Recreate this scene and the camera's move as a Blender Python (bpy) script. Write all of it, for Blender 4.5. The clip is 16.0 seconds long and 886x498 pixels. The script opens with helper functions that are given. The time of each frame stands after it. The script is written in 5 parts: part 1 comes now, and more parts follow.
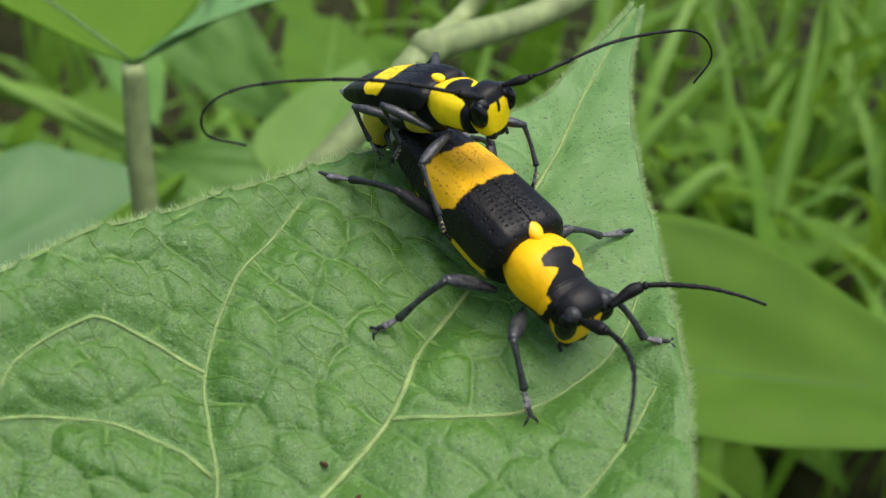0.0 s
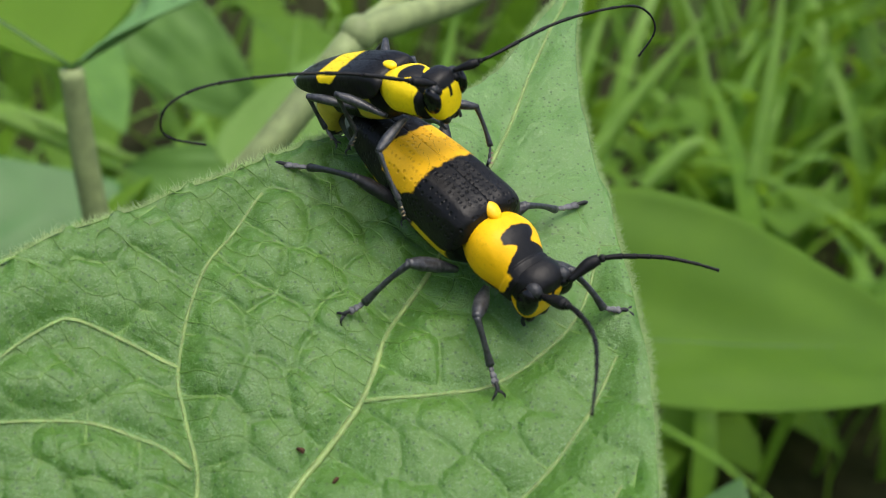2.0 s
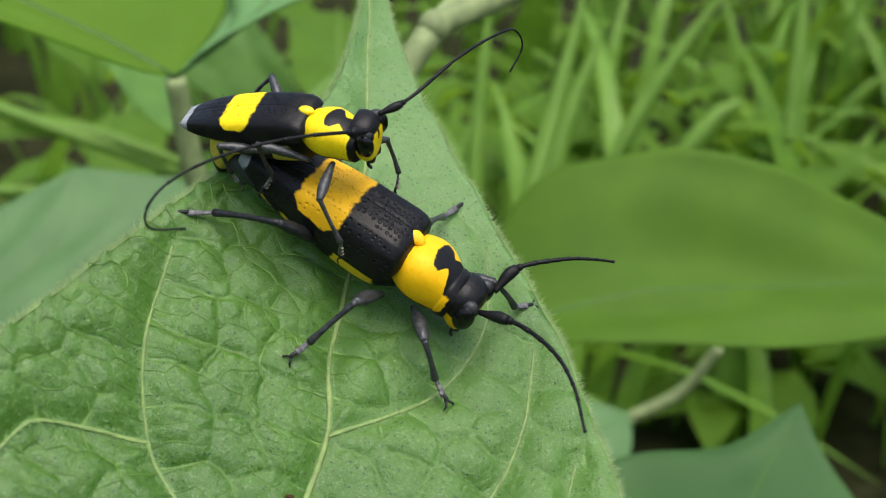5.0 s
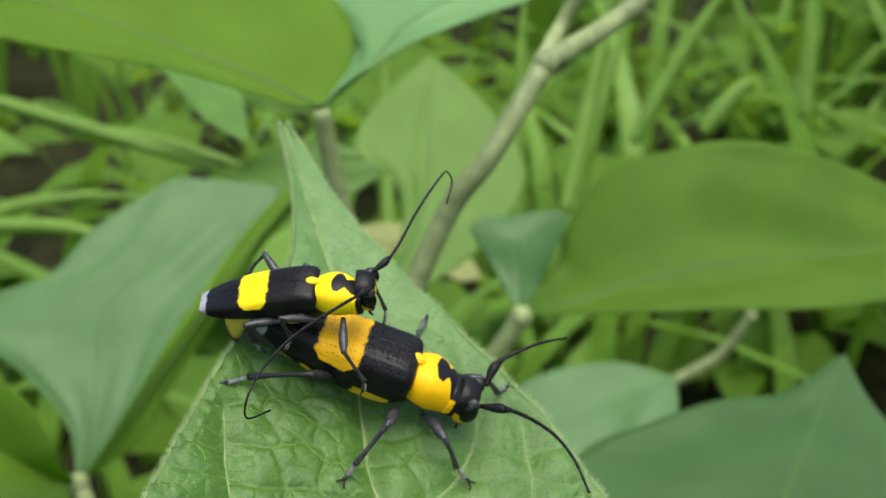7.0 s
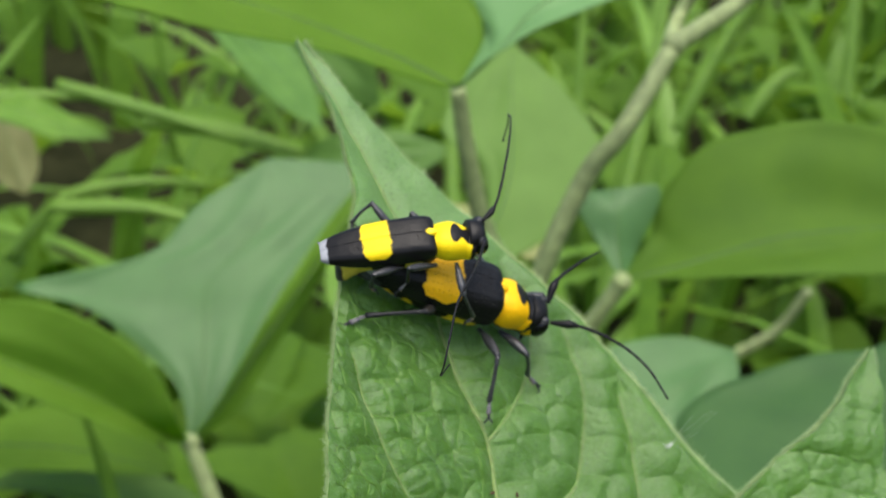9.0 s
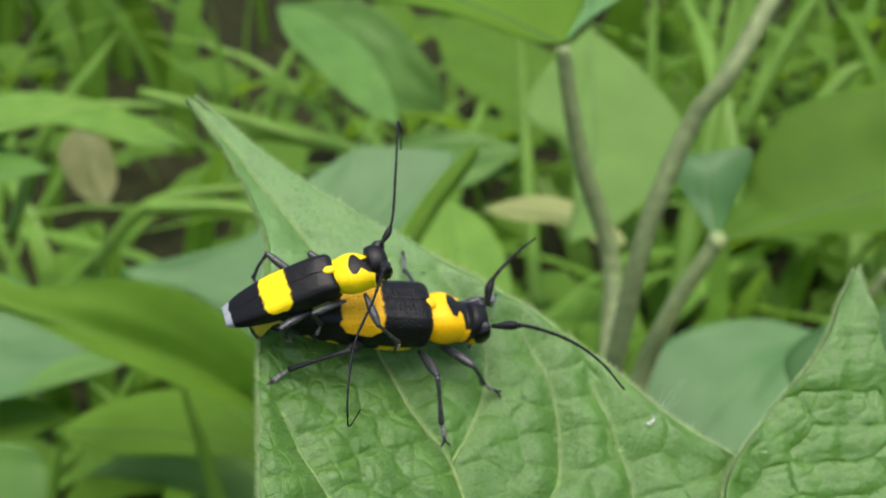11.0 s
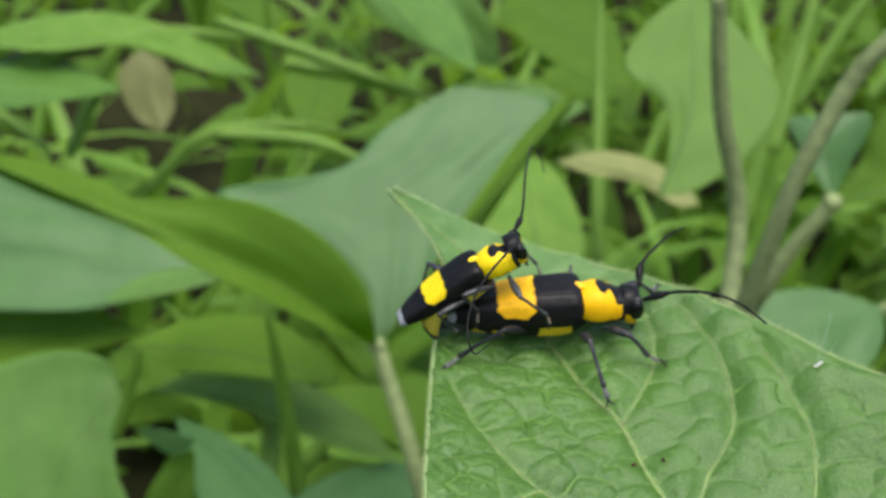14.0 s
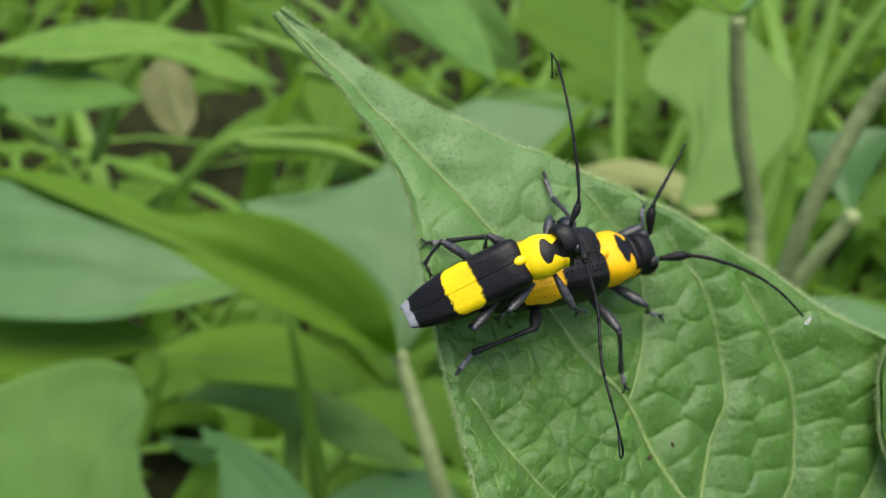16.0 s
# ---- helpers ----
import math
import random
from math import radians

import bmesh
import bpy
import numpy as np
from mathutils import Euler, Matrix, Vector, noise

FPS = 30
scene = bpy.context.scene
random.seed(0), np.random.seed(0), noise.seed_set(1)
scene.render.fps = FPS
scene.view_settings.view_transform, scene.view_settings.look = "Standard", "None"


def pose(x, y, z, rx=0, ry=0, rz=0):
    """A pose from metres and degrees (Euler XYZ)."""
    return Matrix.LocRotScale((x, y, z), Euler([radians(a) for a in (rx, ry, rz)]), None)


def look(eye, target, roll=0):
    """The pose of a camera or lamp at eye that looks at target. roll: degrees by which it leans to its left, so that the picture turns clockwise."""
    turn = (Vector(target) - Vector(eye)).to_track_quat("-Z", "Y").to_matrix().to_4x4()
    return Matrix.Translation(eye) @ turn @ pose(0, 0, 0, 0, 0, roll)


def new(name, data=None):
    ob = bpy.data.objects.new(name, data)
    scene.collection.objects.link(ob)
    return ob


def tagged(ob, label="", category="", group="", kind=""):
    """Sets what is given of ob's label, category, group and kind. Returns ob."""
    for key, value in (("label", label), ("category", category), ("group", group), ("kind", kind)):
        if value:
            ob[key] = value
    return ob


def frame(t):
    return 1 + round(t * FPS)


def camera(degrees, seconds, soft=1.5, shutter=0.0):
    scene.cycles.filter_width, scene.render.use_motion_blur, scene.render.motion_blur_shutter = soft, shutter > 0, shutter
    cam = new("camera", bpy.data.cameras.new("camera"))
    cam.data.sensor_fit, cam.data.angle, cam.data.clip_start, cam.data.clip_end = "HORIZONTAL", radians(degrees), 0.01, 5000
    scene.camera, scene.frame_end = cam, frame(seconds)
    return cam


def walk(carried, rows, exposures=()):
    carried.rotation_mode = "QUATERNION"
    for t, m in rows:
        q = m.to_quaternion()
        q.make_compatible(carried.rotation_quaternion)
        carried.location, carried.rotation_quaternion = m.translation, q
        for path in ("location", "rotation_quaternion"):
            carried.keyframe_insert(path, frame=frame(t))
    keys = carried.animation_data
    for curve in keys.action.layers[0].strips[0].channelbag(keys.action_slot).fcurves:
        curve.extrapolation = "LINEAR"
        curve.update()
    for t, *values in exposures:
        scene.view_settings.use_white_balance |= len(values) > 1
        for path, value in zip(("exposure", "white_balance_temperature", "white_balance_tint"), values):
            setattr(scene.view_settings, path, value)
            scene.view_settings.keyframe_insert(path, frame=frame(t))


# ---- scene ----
MM = 0.001

# ---- camera and its way ----
cam = camera(40.0, 16.0, soft=1.0)
cam.data.dof.use_dof = True
cam.data.dof.focus_distance = 0.084
cam.data.dof.aperture_fstop = 60.0

CAMERA_ROWS = [
    (0, pose(0.08386, 0.10522, -0.01409, 68.013, -9.807, -2.713)),
    (0.5, pose(0.09137, 0.10628, -0.01553, 67.905, -8.607, -2.893)),
    (1, pose(0.09053, 0.10672, -0.01467, 68.029, -7.757, -3.542)),
    (1.5, pose(0.08856, 0.10753, -0.01418, 67.940, -7.213, -4.189)),
    (2, pose(0.08970, 0.10453, -0.01440, 67.890, -6.659, -4.537)),
    (2.5, pose(0.08762, 0.10194, -0.01428, 67.921, -6.421, -4.400)),
    (3, pose(0.08458, 0.09994, -0.01271, 68.052, -5.823, -4.387)),
    (3.5, pose(0.08382, 0.09931, -0.01018, 68.148, -4.707, -4.337)),
    (4, pose(0.08213, 0.09234, -0.01063, 68.146, -4.196, -4.074)),
    (4.2, pose(0.08209, 0.09168, -0.01122, 68.041, -3.787, -4.129)),
    (6.3, pose(0.07269, 0.06445, -0.00201, 66.210, -0.372, -4.714)),
    (6.5, pose(0.06952, 0.06213, -0.00004, 66.248, -0.232, -4.833)),
    (7, pose(0.05859, 0.04605, 0.00931, 66.319, 0.588, -5.042)),
    (7.5, pose(0.04888, 0.03285, 0.01594, 66.081, 1.236, -4.893)),
    (8, pose(0.03747, 0.02648, 0.02084, 66.480, 0.932, -4.555)),
    (8.5, pose(0.02618, 0.02619, 0.02139, 66.362, 0.863, -4.734)),
    (8.7, pose(0.03276, 0.02515, 0.01867, 65.983, 0.712, -4.427)),
    (10.8, pose(0.01682, 0.00539, 0.00600, 67.051, 2.919, -3.039)),
    (11, pose(0.01665, 0.00558, 0.00361, 67.295, 2.878, -2.578)),
    (11.5, pose(0.00687, 0.00810, -0.00134, 67.209, 2.055, -2.252)),
    (12, pose(-0.00292, 0.01162, -0.00206, 66.908, 1.086, -1.809)),
    (12.5, pose(0.00346, 0.00874, -0.00473, 66.561, 1.364, -1.143)),
    (13, pose(-0.00433, 0.00697, 0.00006, 65.757, 0.793, -1.363)),
    (13.5, pose(-0.00757, -0.00360, -0.00159, 66.127, 0.244, -1.107)),
    (14, pose(-0.01609, -0.00181, 0.00053, 65.367, -1.118, -0.626)),
    (14.5, pose(0.00006, 0.00001, 0.00007, 65.102, 0.023, 0.038)),
    (15, pose(-0.00861, 0.00179, 0.00012, 65.139, -0.628, 0.020)),
    (15.5, pose(-0.01137, 0.00056, 0.00084, 65.670, -0.283, -0.050)),
    (16, pose(-0.01700, -0.00391, 0.00721, 65.270, -0.633, 0.132)),
]
LEAF_ROWS = [
    (0, pose(0.09714, 0.17642, -0.04468, 22.526, 17.879, -47.763)),
    (0.5, pose(0.10438, 0.17770, -0.04613, 22.463, 18.817, -47.559)),
    (1, pose(0.10312, 0.17828, -0.04654, 21.509, 18.308, -47.649)),
    (1.5, pose(0.10070, 0.18011, -0.04608, 21.462, 17.940, -47.541)),
    (2, pose(0.10125, 0.17792, -0.04538, 22.949, 19.697, -45.937)),
    (2.5, pose(0.09861, 0.17522, -0.04482, 24.653, 21.228, -44.121)),
    (3, pose(0.09453, 0.17316, -0.04362, 26.279, 21.872, -41.591)),
    (3.5, pose(0.09311, 0.17376, -0.04626, 25.305, 22.845, -38.300)),
    (4, pose(0.09105, 0.16686, -0.04629, 25.609, 24.331, -34.021)),
    (4.2, pose(0.08945, 0.16731, -0.04640, 25.340, 24.800, -32.130)),
    (6.3, pose(0.07415, 0.14884, -0.04339, 22.222, 27.848, -8.465)),
    (6.5, pose(0.07088, 0.14782, -0.04348, 21.570, 26.241, -8.503)),
    (7, pose(0.06176, 0.13570, -0.04395, 23.552, 22.192, -7.303)),
    (7.5, pose(0.05193, 0.12697, -0.03936, 25.486, 21.534, -5.604)),
    (8, pose(0.04605, 0.12425, -0.03607, 31.775, 26.288, 1.647)),
    (8.5, pose(0.03351, 0.12542, -0.03303, 37.363, 28.439, 8.968)),
    (8.7, pose(0.04213, 0.12696, -0.03746, 36.093, 27.800, 12.304)),
    (10.8, pose(0.01742, 0.10308, -0.04268, 41.717, 15.736, 19.738)),
    (11, pose(0.01538, 0.10586, -0.04726, 35.496, 13.418, 16.766)),
    (11.5, pose(0.01044, 0.10762, -0.05079, 32.848, 10.374, 15.686)),
    (12, pose(0.00212, 0.11481, -0.05516, 27.719, 6.092, 15.530)),
    (12.5, pose(0.00976, 0.11259, -0.05795, 24.365, 5.069, 14.460)),
    (13, pose(0.00540, 0.11067, -0.05544, 21.289, 3.315, 11.962)),
    (13.5, pose(0.00431, 0.10207, -0.05816, 18.656, -0.716, 7.628)),
    (14, pose(-0.00017, 0.10735, -0.05864, 14.923, -4.588, 2.476)),
    (14.5, pose(0.01442, 0.10981, -0.06102, 12.767, -2.275, 4.460)),
    (15, pose(0.00650, 0.11023, -0.05765, 15.933, 1.395, 9.485)),
    (15.5, pose(0.00091, 0.10196, -0.04758, 35.291, 5.301, 23.426)),
    (16, pose(-0.00589, 0.09067, -0.03905, 50.480, 0.420, 30.280)),
]

walk(cam, CAMERA_ROWS, ((0, 0.58), (4.2, 0.6), (6.3, 0.66), (8.7, 0.68), (11, 0.68), (13, 0.6), (16, 0.6)))

# ---- sky, sun ----
world = bpy.data.worlds.new("sky")
world.use_nodes = True
scene.world = world
_n = world.node_tree.nodes
_sky = _n.new("ShaderNodeTexSky")
_sky.sky_type, _sky.sun_disc = "NISHITA", False
_sky.sun_elevation, _sky.sun_rotation = radians(75), radians(155)
_sky.air_density, _sky.dust_density = 1.0, 4.0
world.node_tree.links.new(_sky.outputs[0], _n["Background"].inputs[0])
_n["Background"].inputs[1].default_value = 0.15
_sun = bpy.data.lights.new("sun", "SUN")
_sun.energy, _sun.angle, _sun.color = 1.95, radians(50), (1.0, 0.955, 0.87)
sun = new("sun", _sun)
sun.matrix_world = look((0, 0, 3), (-0.35, 0.75, 0))


# ---- materials ----
class Mat:
    """A small wrapper to write node materials in few lines."""

    def __init__(self, name, rough=0.5, spec=0.5):
        self.m = bpy.data.materials.new(name)
        self.m.use_nodes = True
        self.t = self.m.node_tree
        self.b = self.t.nodes["Principled BSDF"]
        self.b.inputs["Roughness"].default_value = rough
        self.b.inputs["Specular IOR Level"].default_value = spec
        self.co = self.node("ShaderNodeTexCoord").outputs["Object"]

    def node(self, kind, **props):
        n = self.t.nodes.new(kind)
        for k, v in props.items():
            setattr(n, k, v)
        return n

    def put(self, socket, value):
        if isinstance(value, bpy.types.NodeSocket):
            self.t.links.new(value, socket)
        else:
            socket.default_value = value

    def math(self, op, a, b=0.0, c=0.0):
        n = self.node("ShaderNodeMath", operation=op)
        for s, v in zip(n.inputs, (a, b, c)):
            self.put(s, v)
        return n.outputs[0]

    def noise(self, size_mm, detail=3.0, rough=0.5, co=None):
        n = self.node("ShaderNodeTexNoise")
        self.put(n.inputs["Vector"], co or self.co)
        n.inputs["Scale"].default_value = 1000.0 / size_mm
        n.inputs["Detail"].default_value = detail
        n.inputs["Roughness"].default_value = rough
        return n.outputs["Fac"]

    def cells(self, size_mm, feature="F1", co=None, random_=1.0):
        n = self.node("ShaderNodeTexVoronoi", feature=feature)
        self.put(n.inputs["Vector"], co or self.co)
        n.inputs["Scale"].default_value = 1000.0 / size_mm
        n.inputs["Randomness"].default_value = random_
        return n

    def ramp(self, fac, *stops):
        n = self.node("ShaderNodeValToRGB")
        self.put(n.inputs[0], fac)
        el = n.color_ramp.elements
        while len(el) < len(stops):
            el.new(0.5)
        for e, (p, c) in zip(el, stops):
            e.position = p
            e.color = (*c, 1) if not isinstance(c, float) else (c, c, c, 1)
        return n.outputs[0]

    def mix(self, fac, a, b, mode="MIX"):
        n = self.node("ShaderNodeMix", data_type="RGBA", blend_type=mode)
        self.put(n.inputs[0], fac)
        for s, v in ((n.inputs[6], a), (n.inputs[7], b)):
            self.put(s, (*v, 1) if isinstance(v, tuple) else v)
        return n.outputs[2]

    def xyz(self):
        n = self.node("ShaderNodeSeparateXYZ")
        self.put(n.inputs[0], self.co)
        return [self.math("MULTIPLY", o, 1000.0) for o in n.outputs]

    def smooth(self, v, lo, hi):
        n = self.node("ShaderNodeMapRange", interpolation_type="SMOOTHSTEP")
        self.put(n.inputs[0], v)
        n.inputs[1].default_value, n.inputs[2].default_value = lo, hi
        return n.outputs[0]

    def bump(self, height, mm, strength=1.0, normal=None):
        n = self.node("ShaderNodeBump")
        n.inputs["Strength"].default_value = strength
        n.inputs["Distance"].default_value = mm * MM
        self.put(n.inputs["Height"], height)
        if normal is not None:
            self.put(n.inputs["Normal"], normal)
        return n.outputs[0]

    def done(self, color=None, normal=None, rough=None, **inputs):
        if color is not None:
            self.put(self.b.inputs["Base Color"], (*color, 1) if isinstance(color, tuple) else color)
        if normal is not None:
            self.put(self.b.inputs["Normal"], normal)
        if rough is not None:
            self.put(self.b.inputs["Roughness"], rough)
        for k, v in inputs.items():
            self.put(self.b.inputs[k.replace("_", " ")], v)
        return self.m


def leaf_material(name, base, light, vein, size=2.6, relief=0.5, rough=0.5, thin=0.35, cell=True, tip=None):
    """A leaf: mottled green, a net of small raised fields between fine pale veins, some light coming through."""
    m = Mat(name, rough, 1.0 if cell else 0.4)
    big = m.noise(14.0, 3.0)
    fine = m.noise(0.5, 4.0, 0.65)
    warp = m.node("ShaderNodeTexNoise")
    m.put(warp.inputs["Vector"], m.co)
    warp.inputs["Scale"].default_value = 200.0
    add = m.node("ShaderNodeVectorMath", operation="MULTIPLY_ADD")
    m.put(add.inputs[0], warp.outputs["Color"])
    add.inputs[1].default_value = (0.0009, 0.0009, 0.0009)
    m.put(add.inputs[2], m.co)
    col = m.mix(m.ramp(big, (0.3, 0.0), (0.7, 1.0)), base, light)
    col = m.mix(m.math("MULTIPLY", fine, 0.5), col, m.mix(0.5, col, light))
    h = m.math("MULTIPLY", fine, 0.16)
    if cell:
        e2 = m.cells(size * 0.42, "DISTANCE_TO_EDGE", add.outputs[0], 0.9).outputs["Distance"]
        col = m.mix(m.math("MULTIPLY", m.smooth(e2, 0.07, 0.0), 0.35), col, vein)
        h = m.math("ADD", m.math("MULTIPLY", fine, 0.22), m.math("MULTIPLY", m.smooth(e2, 0.0, 0.4), 0.16))
        h = m.math("ADD", h, m.math("MULTIPLY", m.noise(0.14, 3.0, 0.7), 0.32))
        if tip is not None:
            # the blade turns paler towards its tip
            y = m.math("ADD", m.xyz()[1], m.math("MULTIPLY", m.math("SUBTRACT", m.noise(5.0, 3.0), 0.5), 8.0))
            col = m.mix(m.math("MULTIPLY", m.smooth(y, -2.0, 11.0), 0.85), col, tip)
        # pale flecks for the down, with its fine glints put in as colour
        glint_specks = m.smooth(m.noise(0.20, 2.0, 0.6), 0.57, 0.66)
        col = m.mix(m.math("MULTIPLY", glint_specks, 0.34), col, (0.30, 0.46, 0.18))
        # small dark dots scattered over the blade
        dots = m.smooth(m.cells(0.45).outputs["Distance"], 0.24, 0.15)
        col = m.mix(m.math("MULTIPLY", dots, 0.8), col, (0.016, 0.06, 0.008))
    nrm = m.bump(h, relief)
    m.done(col, nrm, m.ramp(fine, (0.2, rough - 0.08), (0.8, rough + 0.12)))
    if thin > 0:
        tr = m.node("ShaderNodeBsdfTranslucent")
        m.put(tr.inputs["Color"], m.mix(0.5, col, (0.30, 0.50, 0.03)))
        m.put(tr.inputs["Normal"], nrm)
        mixs = m.node("ShaderNodeMixShader")
        mixs.inputs[0].default_value = thin
        m.put(mixs.inputs[1], m.b.outputs[0])
        m.put(mixs.inputs[2], tr.outputs[0])
        m.put(m.t.nodes["Material Output"].inputs[0], mixs.outputs[0])
    return m.m


def plain(name, color, rough=0.5, spec=0.5, var=0.25, size=1.0, relief=0.05):
    m = Mat(name, rough, spec)
    f = m.noise(size, 4.0, 0.6)
    dark = tuple(c * (1 - var) for c in color)
    lite = tuple(min(1, c * (1 + var)) for c in color)
    return m.done(m.mix(m.ramp(f, (0.3, 0.0), (0.7, 1.0)), dark, lite), m.bump(f, relief))


YELLOW, ORANGE, AMBER = (0.90, 0.66, 0.006), (0.89, 0.50, 0.004), (0.91, 0.49, 0.010)


def shell_material(name, yellow, mask, rough=0.38, pits=0.45, pit_depth=0.12, pale_end=None, pale=(0.42, 0.44, 0.47)):
    """Beetle shell: black and yellow fields with frayed borders (mask(m) gives 1 where yellow), punctures and fine hairs' sheen."""
    m = Mat(name, rough, 0.22)
    y = mask(m)
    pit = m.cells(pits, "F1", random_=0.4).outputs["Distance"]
    # pits are darkened by colour too, in place of shade in the hollows
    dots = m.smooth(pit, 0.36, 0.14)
    tone = m.noise(1.6, 3.0)
    gold = m.mix(m.ramp(tone, (0.3, 0.0), (0.75, 1.0)), tuple(c * 0.86 for c in yellow), yellow)
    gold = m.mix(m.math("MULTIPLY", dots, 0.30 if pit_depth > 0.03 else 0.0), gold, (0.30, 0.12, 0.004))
    grain = m.noise(0.22, 3.0, 0.7)
    gold = m.mix(m.smooth(grain, 0.52, 0.72), gold, tuple(c * 0.78 for c in yellow))
    dark = m.mix(tone, (0.003, 0.003, 0.0033), (0.0075, 0.0075, 0.008))
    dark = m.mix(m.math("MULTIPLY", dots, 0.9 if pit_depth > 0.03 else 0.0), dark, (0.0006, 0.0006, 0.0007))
    col = m.mix(y, dark, gold)
    if pale_end is not None:
        x = m.xyz()[0]
        n = m.math("MULTIPLY", m.math("SUBTRACT", m.noise(0.7, 3.0), 0.5), 0.7)
        col = m.mix(m.smooth(m.math("ADD", x, n), pale_end + 0.1, pale_end - 0.1), col, m.mix(m.noise(0.6, 3.0), tuple(c * 0.4 for c in pale), pale))
    fine = m.noise(0.12, 2.0)
    h = m.math("SUBTRACT", m.math("MULTIPLY", fine, 0.15), m.math("MULTIPLY", dots, 1.0 if pit_depth > 0.03 else 0.0))
    lumps = m.bump(m.noise(1.5, 3.0, 0.6), 0.10)
    return m.done(col, m.bump(h, pit_depth, normal=lumps), m.mix(y, m.ramp(fine, (0.3, rough - 0.06), (0.7, rough + 0.1)), m.ramp(fine, (0.3, 0.42), (0.7, 0.55))))


def frayed(m, v, edge, width=0.12, fray=0.42):
    """1 where v is below the edge, with an uneven border."""
    n = m.math("MULTIPLY", m.math("SUBTRACT", m.noise(0.9, 4.0, 0.7), 0.5), fray * 2)
    return m.smooth(m.math("ADD", v, n), edge + width, edge - width)


def band_mask(x0, x1, s=1.0, floor=4.8):
    def mask(m):
        x, y, z = m.xyz()
        pinch = m.math("MULTIPLY", m.smooth(z, (floor + 0.75) * s, (floor - 0.05) * s), 0.75 * s)
        front = frayed(m, m.math("ADD", x, pinch), x0 * s)
        back = frayed(m, m.math("SUBTRACT", pinch, x), -x1 * s)
        n = m.math("MULTIPLY", m.math("SUBTRACT", m.noise(1.1, 3.0), 0.5), 0.7 * s)
        low = m.smooth(m.math("ADD", z, n), floor * s - 0.06, floor * s + 0.06)
        return m.math("MULTIPLY", m.math("MULTIPLY", front, back), low)
    return mask


def pronotum_mask(s=1.0, start=2.85, spread=0.9):
    """All yellow but a black field along the middle that widens forwards, with a hooked hind part."""
    def mask(m):
        x, y, z = m.xyz()
        ya = m.math("ABSOLUTE", m.math("DIVIDE", y, s))
        xs = m.math("DIVIDE", x, s)
        # the black field: broad in front, a narrow neck, then a pointed lobe to each side
        n = m.math("MULTIPLY", m.math("SUBTRACT", m.noise(0.7, 3.0), 0.5), 0.45)
        wide = m.math("MULTIPLY", m.smooth(xs, start, start + 0.9), spread)
        lobe = m.math("MULTIPLY", m.math("MULTIPLY", m.smooth(xs, 1.5, 2.1), m.smooth(xs, 3.0, 2.4)), 0.75)
        field = m.math("SUBTRACT", m.math("ADD", m.math("ADD", wide, lobe), 0.6), ya)
        hind = m.math("SUBTRACT", xs, m.math("ADD", 1.6, m.math("MULTIPLY", ya, 0.2)))
        black = m.math("MULTIPLY", m.smooth(m.math("ADD", field, n), -0.07, 0.07), m.smooth(m.math("ADD", hind, n), -0.07, 0.07))
        front = m.smooth(m.math("ADD", xs, n), 4.2, 4.32)
        low = m.smooth(m.math("ADD", z, n), 3.5 * s, 3.3 * s)
        black = m.math("MAXIMUM", m.math("MAXIMUM", black, front), low)
        return m.math("SUBTRACT", 1.0, black)
    return mask


def face_mask(s=1.0):
    def mask(m):
        x, y, z = m.xyz()
        ya = m.math("DIVIDE", m.math("ABSOLUTE", y), s)
        zs = m.math("DIVIDE", z, s)
        front = m.smooth(m.math("DIVIDE", x, s), 6.22, 6.32)
        side = m.math("MULTIPLY", m.smooth(ya, 0.10, 0.2), m.smooth(zs, 5.15, 5.0))
        mid = m.smooth(zs, 4.25, 4.1)
        face = m.math("MULTIPLY", front, m.math("MAXIMUM", side, mid))
        xs = m.math("DIVIDE", x, s)
        cheek = m.math("MULTIPLY", m.math("MULTIPLY", m.smooth(ya, 0.9, 1.0), m.smooth(zs, 3.95, 3.8)), m.smooth(xs, 4.75, 4.85))
        return m.math("MULTIPLY", m.math("MAXIMUM", face, cheek), m.smooth(zs, 2.35, 2.5))
    return mask


def belly_mask(s=1.0, whole=False):
    def mask(m):
        x, y, z = m.xyz()
        xs = m.math("DIVIDE", x, s)
        n = m.math("MULTIPLY", m.math("SUBTRACT", m.noise(1.6, 3.0), 0.5), 1.6)
        v = m.math("ADD", xs, n)
        a = m.math("MULTIPLY", m.smooth(v, -4.3, -4.1), m.smooth(v, -0.6, -0.9))
        b = m.math("MULTIPLY", m.smooth(v, -8.9, -8.7), m.smooth(v, -7.5, -7.7))
        c = m.math("MULTIPLY", m.smooth(v, -10.9, -10.7), m.smooth(v, -9.3, -9.5))
        if whole:
            a = m.math("MULTIPLY", m.smooth(v, -3.6, -3.4), m.smooth(v, -1.2, -1.5))
            b = m.math("MULTIPLY", m.smooth(v, -10.3, -10.1), m.smooth(v, -7.4, -7.6))
        zn = m.math("ADD", z, n)
        a = m.math("MULTIPLY", a, m.smooth(zn, 4.5 * s, 4.3 * s))
        bc = m.math("MULTIPLY", m.math("MAXIMUM", b, c), m.smooth(zn, (3.9 if whole else 2.9) * s, (3.7 if whole else 2.7) * s))
        return m.math("MAXIMUM", a, bc)
    return mask


